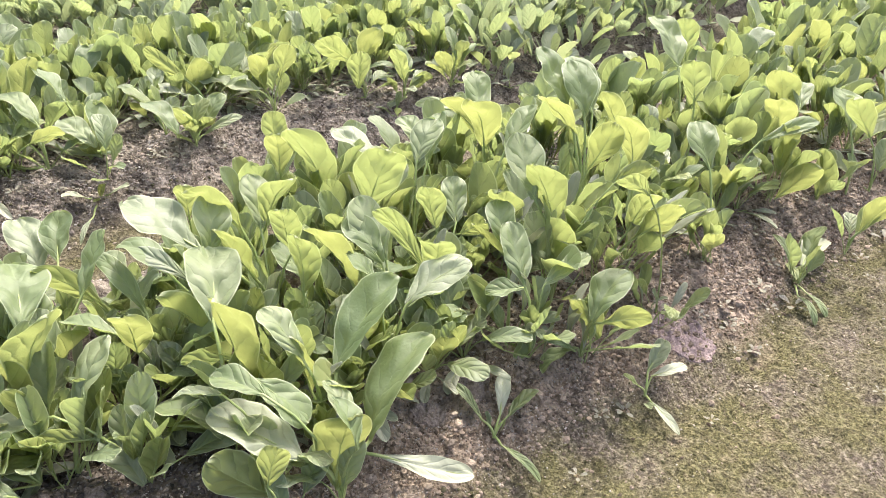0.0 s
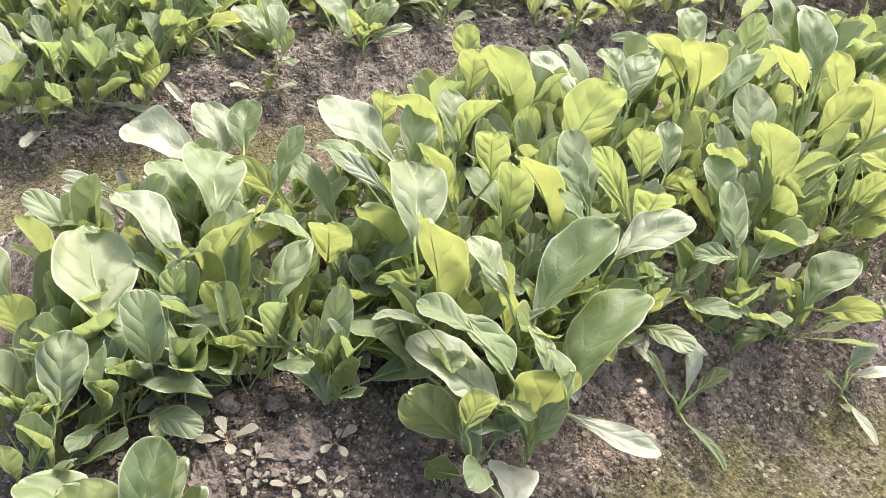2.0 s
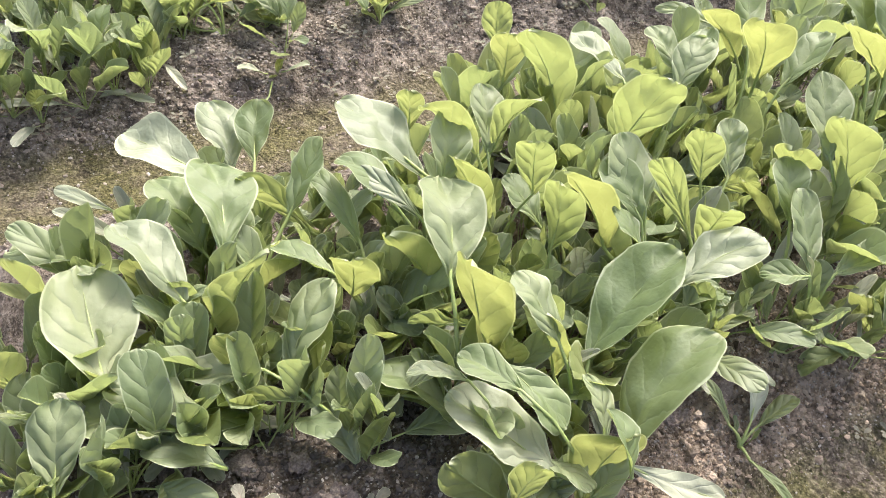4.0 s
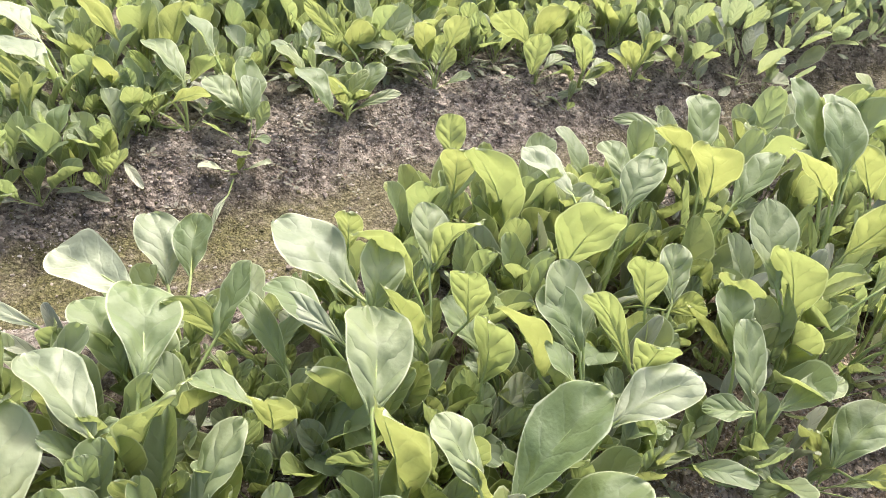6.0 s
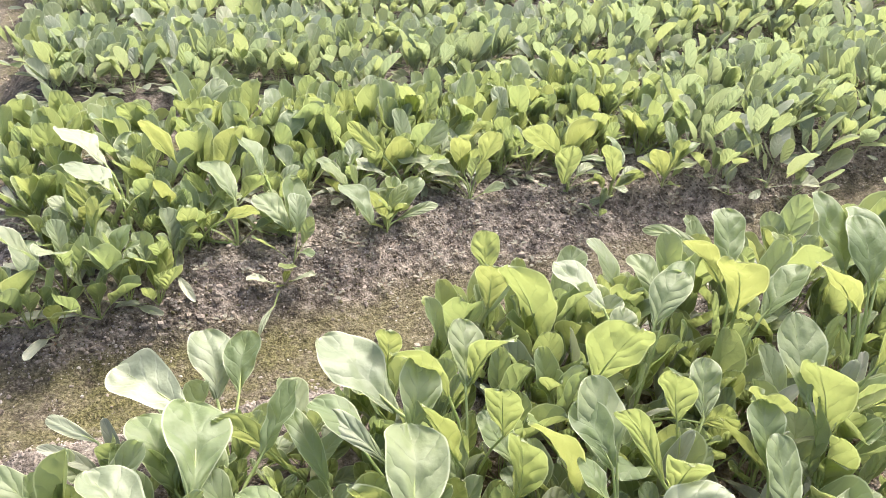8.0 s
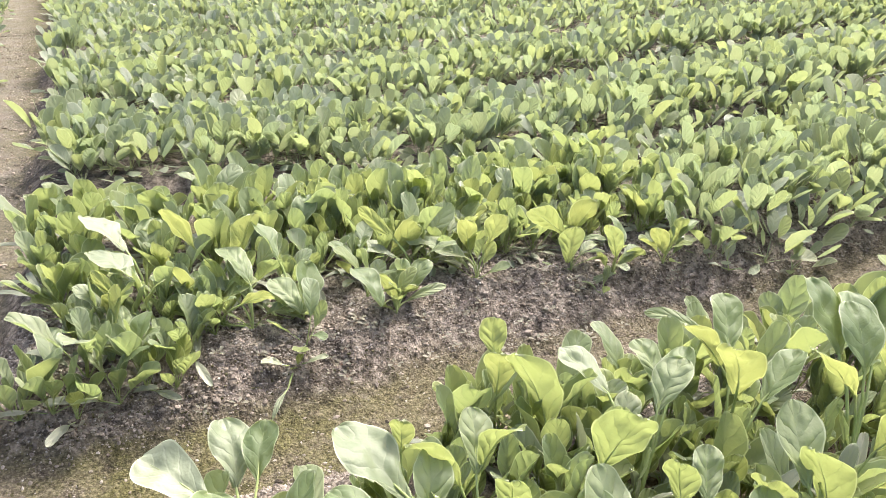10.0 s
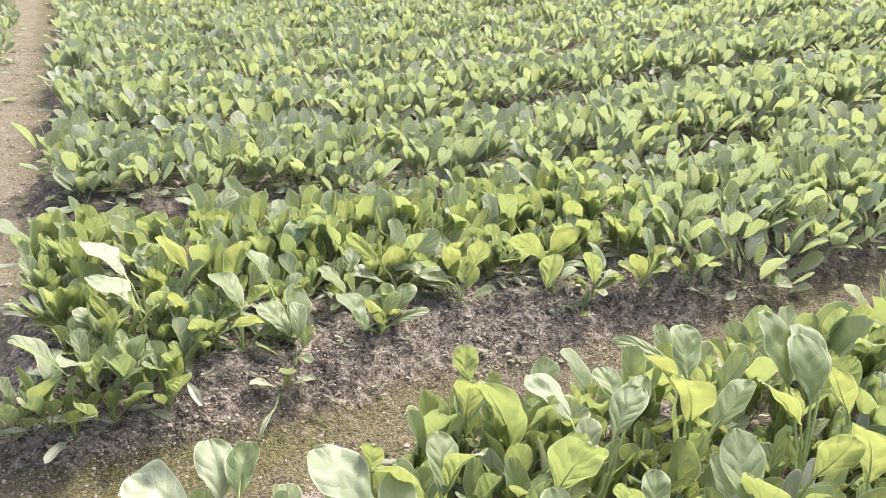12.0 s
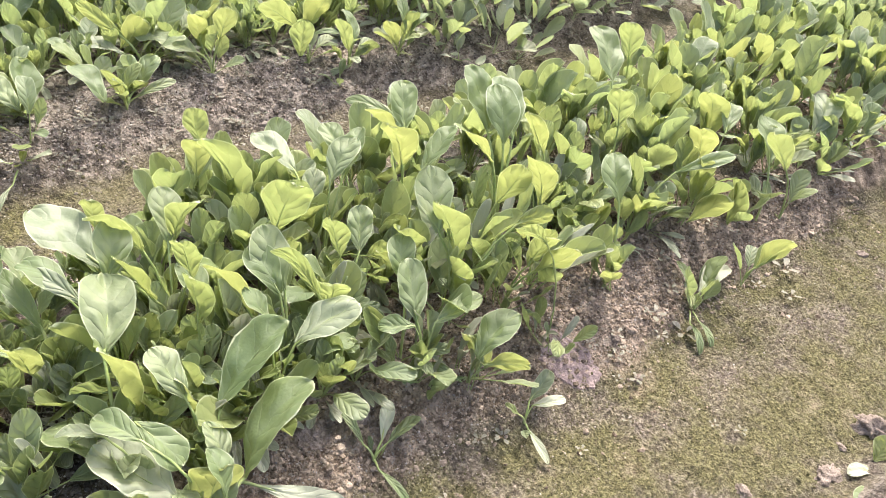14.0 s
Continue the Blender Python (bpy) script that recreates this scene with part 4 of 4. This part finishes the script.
key_plant(1.240, 0.330, -0.003, [(164, 11, 0.015, 125, 3, 0.043, 0.009, 0, "g"), (-75, 36, 0.006, -27, 4, 0.041, 0.008, 0, "g")], SEEDLING, young=0, size=0.060)
key_plant(1.471, 1.440, 0.074, [(70, 55, 0.030, 30, 70, 0.048, 0.026, 0, "p"), (170, 30, 0.020, 165, 20, 0.045, 0.014, 0, "p"), (-100, 40, 0.015, -80, 25, 0.035, 0.012, 0, "g")], SEEDLING, young=0, size=0.030)
key_plant(0.344, 1.391, 0.039, [(-144, 44, 0.036, -172, 29, 0.051, 0.026, 0, "p"), (-52, 49, 0.033, -36, 32, 0.047, 0.024, 0, "p"), (-85, 56, 0.024, -78, 64, 0.044, 0.018, 0, "y"), (-116, 8, 0.071, -126, -7, 0.073, 0.010, 0, "g"), (-131, 33, 0.014, -95, 47, 0.030, 0.014, 0, "y")], SEEDLING, young=0, size=0.060)


def petal(x, y, size):
    """A small cupped petal, half sunk in the soil."""
    bm = bmesh.new()
    bmesh.ops.create_uvsphere(bm, u_segments=16, v_segments=10, radius=size / 2)
    for v in bm.verts:
        v.co = Vector((v.co.x, v.co.y * 0.75, v.co.z * 0.55 + 0.12 * abs(v.co.x) + 0.03 * size * noise.noise(v.co * 600)))
    for f in bm.faces:
        f.smooth = True
    me = bpy.data.meshes.new("red_petal")
    bm.to_mesh(me)
    bm.free()
    m, nodes, links, bsdf = material("red_petal")
    pos = nodes.new("ShaderNodeNewGeometry").outputs["Position"]
    links.new(ramp_node(nodes, links, noise_node(nodes, links, pos, 260.0), [(0.35, (0.20, 0.035, 0.035)), (0.7, (0.42, 0.12, 0.11))]), bsdf.inputs["Base Color"])
    bsdf.inputs["Roughness"].default_value = 0.6
    me.materials.append(m)
    ob = new("red_petal", me)
    ob.matrix_world = pose(x, y, surface_z(x, y) + 0.005, 20, 10, 40)
    return tagged(ob, "small fallen red petal lying on dark soil", "petal")


petal(-0.017, 0.612, 0.015)


def room_for(x, y, gap):
    return all((x - a) ** 2 + (y - b) ** 2 > gap * gap for a, b in TAKEN)


def fill_bed(x0, x1, step, rows, front, back, size, seed, gap=0.05, spread=0.95, few=11):
    """Plants in loose rows; front and back: lines of y over x; size over x and the share of the bed's depth."""
    rng = random.Random(seed)
    for i in range(round((x1 - x0) / step)):
        for j in range(rows):
            x = x0 + (i + 0.5) * step + rng.uniform(-0.4, 0.4) * step
            share = (j + rng.uniform(0.25, 0.75)) / rows
            y = front(x) + (back(x) - front(x)) * share
            s = size(x, share) * rng.uniform(0.8, 1.12)
            leaves = random_leaves(rng, rng.randint(few, few + 3), s, spread + 0.12 * (share < 0.25 or share > 0.8))
            if share < 0.3:
                leaves += [(rng.uniform(200, 340), rng.uniform(2, 16), s * rng.uniform(0.55, 0.85), rng.uniform(1.0, 1.4), rng.uniform(-20, 20), "strap") for _ in range(2)]
            if room_for(x, y, gap):
                plant(x, y, leaves)


# the nearest bed: undergrowth between the tall plants, then full plants farther along
fill_bed(-0.03, 0.42, 0.070, 5, lambda x: 0.66, lambda x: 0.95, lambda x, s: 0.105 if s < 0.6 else 0.115, 20, 0.030, 0.88)
fill_bed(0.42, 1.15, 0.072, 5, lambda x: 0.68, lambda x: 1.04, lambda x, s: 0.115 if s < 0.5 else 0.14 + 0.03 * smooth(0.6, 1.0, x), 21, 0.030, 0.87)
fill_bed(1.15, 2.30, 0.085, 6, lambda x: 0.59 - 0.09 * smooth(1.5, 1.95, x), lambda x: 1.06, lambda x, s: 0.12 if s < 0.25 else 0.16, 24, 0.05, 0.85)
fill_bed(0.20, 0.58, 0.065, 3, lambda x: 0.575, lambda x: 0.74, lambda x, s: 0.105, 27, 0.028, 1.0)
fill_bed(0.85, 1.25, 0.090, 2, lambda x: 0.60, lambda x: 0.72, lambda x, s: 0.10, 26, 0.04)
# the second bed
fill_bed(-0.08, 1.45, 0.080, 6, lambda x: 1.48 + 0.12 * smooth(0.25, 0.45, x), lambda x: 2.03, lambda x, s: 0.125 if s < 0.3 else 0.155, 22, 0.040, 0.85, 13)


# ---- the rest of the field, too many to count ----
def far_leaf(rng, nu=3):
    """Points, uv and faces of a simple leaf on the x axis: a stalk strip and a cupped blade."""
    bend, blade, width, cup = rng.uniform(-0.04, 0.10), rng.uniform(0.46, 0.58), rng.uniform(0.52, 0.68), rng.uniform(-0.05, 0.22)
    pts, uvs, faces = [], [], []

    def arch(s):
        return bend * 4 * s * (1 - s)

    pts += [(0, -0.012, 0), (0, 0.012, 0)]
    uvs += [(0, -0.05), (0, 0.05)]
    for s, h in ((0.0, 0.10), (0.28, 0.72), (0.62, 1.0), (0.88, 0.80), (1.0, 0.32)):
        x = 1 - blade + blade * s
        for v in (-1, 0, 1):
            pts.append((x, v * h * width * blade * 0.5, arch(x) + cup * h * abs(v) * blade))
            uvs.append((s, v))
    faces.append((0, 3, 1))
    for i in range(4):
        a = 2 + 3 * i
        faces += [(a, a + 3, a + 4, a + 1), (a + 1, a + 4, a + 5, a + 2)]
    return np.array(pts), np.array(uvs), faces


def far_field(name, places, seed, label, mat=None):
    """places: x, y, size, spread. One mesh of many plants."""
    rng = random.Random(seed)
    shapes = [far_leaf(rng) for _ in range(14)]
    verts, faces, uvs, tints, n = [], [], [], [], 0
    for x, y, size, spread in places:
        z = ground_z(x, y)
        for az, elev, length, wide, roll, kind in random_leaves(rng, rng.randint(11, 14), size, spread):
            p, q, f = shapes[rng.randrange(14)]
            m = np.array(Matrix.Translation((x, y, z)) @ leaf_pose(az, elev, length, wide, roll))
            verts.append(p @ m[:3, :3].T + m[:3, 3])
            uvs.append(q)
            faces += [tuple(i + n for i in face) for face in f]
            tints += [int(rng.random() < 0.38)] * len(f)
            n += len(p)
    me = bpy.data.meshes.new(name)
    me.from_pydata(np.concatenate(verts).tolist(), [], faces)
    flat = np.concatenate(uvs)
    layer = me.uv_layers.new(name="UVMap")
    index = np.empty(len(me.loops), dtype=np.int32)
    me.loops.foreach_get("vertex_index", index)
    layer.data.foreach_set("uv", flat[index].ravel())
    me.shade_smooth()
    for skin in (mat or FAR_HAZE_LEAF, mat or FAR_HAZE_YOUNG):
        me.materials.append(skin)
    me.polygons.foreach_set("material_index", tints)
    return tagged(new(name, me), label, "spinach plants", kind="stuff")


def far_places(seed):
    rng = random.Random(seed)
    out = []
    for k, (y0, y1, swing) in enumerate(BEDS):
        if k < 1:
            continue
        start = (0, 2.30, 1.45, 0.0)[k] if k < 4 else 0.04
        step = 0.08 if k < 5 else 0.095 if k < 8 else 0.12
        x = start
        while x < RIGHT_END - 0.1:
            rows = 8 if k < 5 else 6
            for j in range(rows):
                off = bed_off(swing, x)
                px = x + rng.uniform(-0.05, 0.05)
                py = y0 + off + (0.05, 0.05, -0.03, 0.10 - 0.12 * smooth(0.3, 1.2, x))[min(k, 3)] * (1.0 if k < 4 else 0.5) + (y1 - y0 + (-0.03 if k == 2 else -0.12)) * (j + 0.5) / rows + rng.uniform(-0.05, 0.05)
                if px < 4.0 + 1.15 * py and py < 14 and rng.random() < 0.93:
                    out.append((px, py, rng.uniform(0.115, 0.165), 1.08 if j in (0, rows - 1) else rng.choice((0.86, 0.95))))
            x += step
    return out


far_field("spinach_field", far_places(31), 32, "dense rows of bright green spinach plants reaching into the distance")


def neighbour_places(seed):
    rng = random.Random(seed)
    return [(rng.uniform(-1.3, -0.33), rng.uniform(4.2, 13.0), rng.uniform(0.10, 0.17), 0.95) for _ in range(420)]


far_field("spinach_patch", neighbour_places(33), 34, "low green spinach plants across the bare soil path")


def weedy_places(seed):
    rng = random.Random(seed)
    return [(rng.uniform(RIGHT_END + 0.15, RIGHT_END + 4.5), rng.uniform(1.5, 13.0), rng.uniform(0.05, 0.10), 0.95) for _ in range(1500)]


far_field("dry_weeds", weedy_places(35), 36, "low pale weeds on bare ground past the bed ends", WEED)


# ---- clods and grit ----
MOSSY = clod_material("mossy_crumb", (0.070, 0.066, 0.030), (0.20, 0.178, 0.105))

def scatter_clods(name, count, seed, size, where, mat, label, bare=0.06, worn=0.45):
    rng = random.Random(seed)
    ico = bmesh.new()
    bmesh.ops.create_icosphere(ico, subdivisions=1, radius=1.0)
    unit = [tuple(v.co) for v in ico.verts]
    tris = [tuple(v.index for v in f.verts) for f in ico.faces]
    ico.free()
    verts, faces, made = [], [], 0
    while made < count:
        x, y = where(rng)
        b = bed_share(x, y)
        if rng.random() > bare + (1 - bare) * min(1.0, 3 * b):
            continue
        r = size * min(2.6, rng.lognormvariate(0, worn))
        sx, sy, sz = (r * rng.uniform(0.6, 1.25) for _ in range(3))
        z = surface_z(x, y) + sz * 0.12
        n = len(verts)
        for a, c, d in unit:
            k = rng.uniform(0.55, 1.2)
            verts.append((x + a * sx * k, y + c * sy * k, z + d * sz * k * 0.8))
        faces += [tuple(i + n for i in t) for t in tris]
        made += 1
    me = bpy.data.meshes.new(name)
    me.from_pydata(verts, [], faces)
    me.materials.append(mat)
    return tagged(new(name, me), label, "soil", kind="stuff")


def near_front(rng):
    return rng.uniform(0.25, 1.9), rng.uniform(0.30, 0.69)


def bed_end(rng):
    return rng.uniform(-0.2, 0.25), rng.uniform(0.42, 0.75)


def near_middle(rng):
    return rng.uniform(-0.3, 2.4), rng.uniform(1.02, 1.66)


scatter_clods("soil_clods", 25000, 41, 0.0016, near_front, BROWN_CLOD, "small dark crumbs of soil on the bed slope", 0.03, 0.55)
scatter_clods("soil_crumbs", 18000, 42, 0.0019, near_middle, CLOD, "small dark crumbs of soil between two beds", 0.03, 0.55)
scatter_clods("soil_lumps", 3600, 48, 0.0032, near_front, BROWN_CLOD, "pea-sized brown lumps of soil on the bed slope", 0.02, 0.5)
scatter_clods("bed_lumps", 4600, 49, 0.0034, near_middle, CLOD, "pea-sized brown lumps of soil between two beds", 0.03, 0.5)
scatter_clods("damp_clods", 6500, 50, 0.0020, bed_end, DAMP_SHADE_CLOD, "small dark crumbs at the bed's end, damp and shade in their colour", 0.03, 0.55)
scatter_clods("end_grit", 3500, 52, 0.0011, bed_end, GRIT, "pale grit on the darkened soil at the bed's end")
scatter_clods("pale_grit", 20000, 43, 0.00095, near_front, GRIT, "pale grit scattered over the soil")
scatter_clods("light_grit", 30000, 44, 0.0014, near_middle, GRIT, "pale grit scattered between the beds", 0.05)


PATH_CRUMB = clod_material("path_crumb", (0.17, 0.14, 0.105), (0.42, 0.36, 0.29))
scatter_clods("path_crumbs", 14000, 47, 0.0032, lambda rng: (rng.uniform(-1.2, -0.02), rng.uniform(1.3, 6.5)), PATH_CRUMB, "small crumbs of soil over the bare path", 1.0, 0.5)


# ---- single clods and crusts ----
def clod(x, y, size, flat, mat, seed, name="soil_clod", label="rough lump of dry soil lying on the ground"):
    rng = random.Random(seed)
    bm = bmesh.new()
    bmesh.ops.create_icosphere(bm, subdivisions=4, radius=1.0)
    off = Vector((seed * 3.1, seed * 1.7, 0))
    for v in bm.verts:
        k = 1 + 0.5 * noise.noise(v.co * 1.3 + off) + 0.34 * noise.noise(v.co * 3.7 + off) + 0.24 * noise.noise(v.co * 9 + off) + 0.12 * noise.noise(v.co * 20 + off)
        v.co = Vector((v.co.x * k * size, v.co.y * k * size * 0.8, max(-0.3, v.co.z) * k * size * flat))
    for f in bm.faces:
        f.smooth = True
    me = bpy.data.meshes.new(name)
    bm.to_mesh(me)
    bm.free()
    me.materials.append(mat)
    ob = new(name, me)
    ob.matrix_world = pose(x, y, surface_z(x, y) - 0.2 * size * flat, 0, 0, rng.uniform(0, 360))
    return tagged(ob, label, "clod", "lumps of soil" if name == "soil_clod" else "")


CLODS = [(1.318, 0.111, 0.029, 0.70), (1.160, 0.102, 0.027, 0.60), (1.009, 0.166, 0.013, 0.60), (1.751, 0.364, 0.013, 0.60), (1.043, 0.476, 0.010, 0.50), (0.056, 0.639, 0.015, 0.40), (0.099, 0.626, 0.012, 0.50), (0.028, 0.654, 0.010, 0.50), (-0.070, 0.610, 0.012, 0.70), (-0.064, 0.589, 0.007, 0.70), (0.041, 0.567, 0.007, 0.50), (-0.001, 0.673, 0.011, 0.60), (1.046, 0.409, 0.010, 0.70), (1.234, 0.121, 0.009, 0.50), (0.903, 0.649, 0.018, 0.40)]
CRUSTS = [(0.001, 0.661, 0.016, 0.012, -55, 0.004), (0.015, 0.563, 0.014, 0.030, -15, 0.008), (0.094, 0.570, 0.037, 0.017, -20, 0.005), (0.116, 0.568, 0.016, 0.018, -20, 0.006), (1.040, 0.606, 0.030, 0.026, -15, 0.006), (0.632, 0.600, 0.030, 0.022, -25, 0.005), (0.554, 0.556, 0.026, 0.020, -40, 0.006), (0.477, 0.547, 0.024, 0.017, -10, 0.006), (0.398, 0.561, 0.022, 0.018, -50, 0.007), (0.831, 0.641, 0.026, 0.018, -30, 0.005)]
MAUVE_AT = (0.928, 0.474, 0.070, 0.030, -36, 0.002)
CRUST = clod_material("soil_crust", (0.13, 0.102, 0.083), (0.36, 0.295, 0.25), 0.0)
# darker copy of the crust, with the leaves' shade in its colour
SHADED_CRUST = clod_material("shaded_crust", (0.080, 0.065, 0.056), (0.225, 0.188, 0.165), 0.0)
MAUVE = clod_material("mauve_crust", (0.18, 0.136, 0.126), (0.42, 0.325, 0.31), 0.0)


def crust(x, y, a, b, turn, thick, mat, seed, name, label):
    """A thin ragged slab that lies on the soil and follows it; a, b: half its length and breadth."""
    bm = bmesh.new()
    rings, around = 16, 64
    rows = []
    for i in range(rings + 1):
        r = (i / rings) ** 0.8
        row = []
        for k in range(around):
            w = 2 * math.pi * k / around
            edge = 1 + 0.34 * noise.noise((math.cos(w) * 1.7 + seed, math.sin(w) * 1.7, seed)) + 0.20 * noise.noise((math.cos(w) * 5 + seed, math.sin(w) * 5, seed))
            u, v = a * r * edge * math.cos(w), b * r * edge * math.sin(w)
            px = x + u * math.cos(radians(turn)) - v * math.sin(radians(turn))
            py = y + u * math.sin(radians(turn)) + v * math.cos(radians(turn))
            lift = -0.004 if i == rings else thick * (0.7 + 0.9 * noise.noise((px * 80, py * 80, seed))) + 0.004 * noise.noise((px * 190, py * 190, seed)) + 0.003 * noise.noise((px * 420, py * 420, seed))
            row.append(bm.verts.new((px - x, py - y, surface_z(px, py) + lift - surface_z(x, y))))
        rows.append(row)
    for i in range(rings):
        for k in range(around):
            f = bm.faces.new((rows[i][k], rows[i + 1][k], rows[i + 1][(k + 1) % around], rows[i][(k + 1) % around]))
            f.smooth = i < rings - 1
    bmesh.ops.remove_doubles(bm, verts=bm.verts, dist=1e-6)
    me = bpy.data.meshes.new(name)
    bm.to_mesh(me)
    bm.free()
    me.materials.append(mat)
    ob = new(name, me)
    ob.location = (x, y, surface_z(x, y))
    return tagged(ob, label, "soil crust", "crusted slabs of soil" if name == "soil_crust" else "")


for _i, (_x, _y, _s, _f) in enumerate(CLODS):
    clod(_x, _y, _s, _f, CRUST, 71 + _i)
for _i, (_x, _y, _a, _b, _turn, _thick) in enumerate(CRUSTS):
    crust(_x, _y, _a, _b, _turn, _thick, SHADED_CRUST if _x < 0.3 else CRUST, 30 + _i, "soil_crust", "thin pinkish grey slab of crusted soil on the bed")
crust(*MAUVE_AT, MAUVE, 91, "mauve_crust", "thin mauve crust of dried algae on the soil")
scatter_clods("moss_crumbs", 9000, 45, 0.0015, lambda rng: (rng.uniform(0.2, 2.0), rng.uniform(0.10, 0.47)), MOSSY, "small mossy crumbs over the furrow floor", 1.0)
scatter_clods("furrow_crumbs", 6000, 46, 0.0016, lambda rng: (rng.uniform(-0.25, 2.2), rng.uniform(1.12, 1.40)), MOSSY, "small mossy crumbs over the second furrow", 1.0)


# ---- weed seedlings: small rosettes ----
WEED_LEAVES = [leaf_mesh("leaf", _rng, 0.72, 0.52, _rng.uniform(5, 40), 0.2, 0.01, nu=5, nv=2, mats=(WEED, RED_STALK)) for _ in range(4)]


def weed(x, y, size, rng):
    base = new("weed_seedling")
    base.location = (x, y, surface_z(x, y) + 0.007)
    tagged(base, "tiny pale four-leaved weed seedling on bare soil", "weed", "weed seedlings on the soil")
    turn = rng.uniform(0, 90)
    for k in range(rng.choice((4, 4, 5, 6))):
        leaf = new("leaf", WEED_LEAVES[rng.randrange(4)])
        leaf.parent = base
        leaf.matrix_local = leaf_pose(turn + 90 * k + rng.uniform(-14, 14) + (45 if k > 3 else 0), rng.uniform(10, 24), size * rng.uniform(0.85, 1.1) * (0.6 if k > 3 else 1), 1.0, rng.uniform(-9, 9))


# the rosettes on the slope of the nearest bed: x, y, length of a leaf
ROSETTES = [(-0.067, 0.638, 0.013), (-0.052, 0.618, 0.011), (-0.041, 0.608, 0.012), (0.042, 0.591, 0.023), (0.060, 0.566, 0.013), (0.046, 0.552, 0.011), (0.082, 0.534, 0.016), (0.114, 0.522, 0.016), (0.134, 0.558, 0.020), (0.112, 0.507, 0.015), (-0.058, 0.656, 0.009), (0.058, 0.549, 0.009), (0.745, 0.435, 0.015), (1.043, 0.476, 0.014), (1.212, 0.434, 0.024), (1.544, 0.431, 0.027), (1.489, 0.377, 0.019), (1.163, 0.482, 0.021), (1.041, 0.405, 0.014), (1.254, 0.560, 0.018), (1.047, 0.453, 0.011), (1.153, 0.449, 0.014), (0.978, 0.480, 0.012), (1.460, 0.436, 0.013), (1.405, 0.394, 0.011), (1.102, 0.234, 0.011), (1.075, 0.270, 0.009), (0.842, 0.355, 0.010), (0.708, 0.448, 0.012), (1.003, 0.422, 0.010), (0.957, 0.358, 0.009), (0.606, 0.397, 0.011), (0.663, 1.421, 0.016), (0.431, 1.351, 0.015), (0.228, 1.331, 0.015), (0.167, 1.336, 0.012), (0.628, 1.449, 0.014), (0.937, 1.434, 0.015), (1.016, 1.409, 0.013), (0.536, 1.369, 0.016), (0.544, 1.330, 0.010)]
_w = random.Random(51)
for _x, _y, _s in ROSETTES:
    weed(_x, _y, _s * 1.2, _w)
for _ in range(12):
    weed(_w.uniform(0.15, 1.6), _w.uniform(0.44, 0.60), _w.uniform(0.012, 0.022), _w)
for _ in range(130):
    weed(_w.uniform(-0.1, 2.1), 1.33 + 0.20 * _w.random() ** 0.7, _w.uniform(0.010, 0.022), _w)


# ---- thin dry stems on the slope of the second bed ----
DRY = clod_material("dry_stem", (0.22, 0.18, 0.14), (0.42, 0.36, 0.29), 0.0)


def dry_stem(x, y, length, turn, seed):
    """A thin withered stem that lies down the slope and follows it."""
    rng = random.Random(seed)
    bm = bmesh.new()
    rings, px, py, az = [], x, y, turn
    for k in range(9):
        r = 0.0016 * (1 - 0.07 * k)
        across = Vector((-math.sin(radians(az)), math.cos(radians(az)), 0))
        z = surface_z(px, py) + 0.002 + 0.006 * math.sin(k * math.pi / 8)
        rings.append([bm.verts.new(Vector((px - x, py - y, z)) + across * (r * math.cos(w)) + Vector((0, 0, r * math.sin(w)))) for w in (0.0, 1.26, 2.51, 3.77, 5.03)])
        az += rng.uniform(-22, 22)
        px += math.cos(radians(az)) * length / 8
        py += math.sin(radians(az)) * length / 8
    for k in range(8):
        for q in range(5):
            bm.faces.new((rings[k][q], rings[k][(q + 1) % 5], rings[k + 1][(q + 1) % 5], rings[k + 1][q])).smooth = True
    bm.faces.new(rings[0][::-1])
    bm.faces.new(rings[-1])
    me = bpy.data.meshes.new("dry_stem")
    bm.to_mesh(me)
    bm.free()
    me.materials.append(DRY)
    ob = new("dry_stem", me)
    ob.location = (x, y, 0)
    return tagged(ob, "thin pale withered stem lying on the soil slope", "stem", "withered stems on the soil")


STEMS = [(1.459, 1.525, 0.090, -103), (1.286, 1.485, 0.062, -80), (1.217, 1.519, 0.090, -113), (1.421, 1.456, 0.045, -88), (0.548, 1.434, 0.065, -95)]
for _i, (_x, _y, _l, _turn) in enumerate(STEMS):
    dry_stem(_x, _y, _l, _turn, 81 + _i)
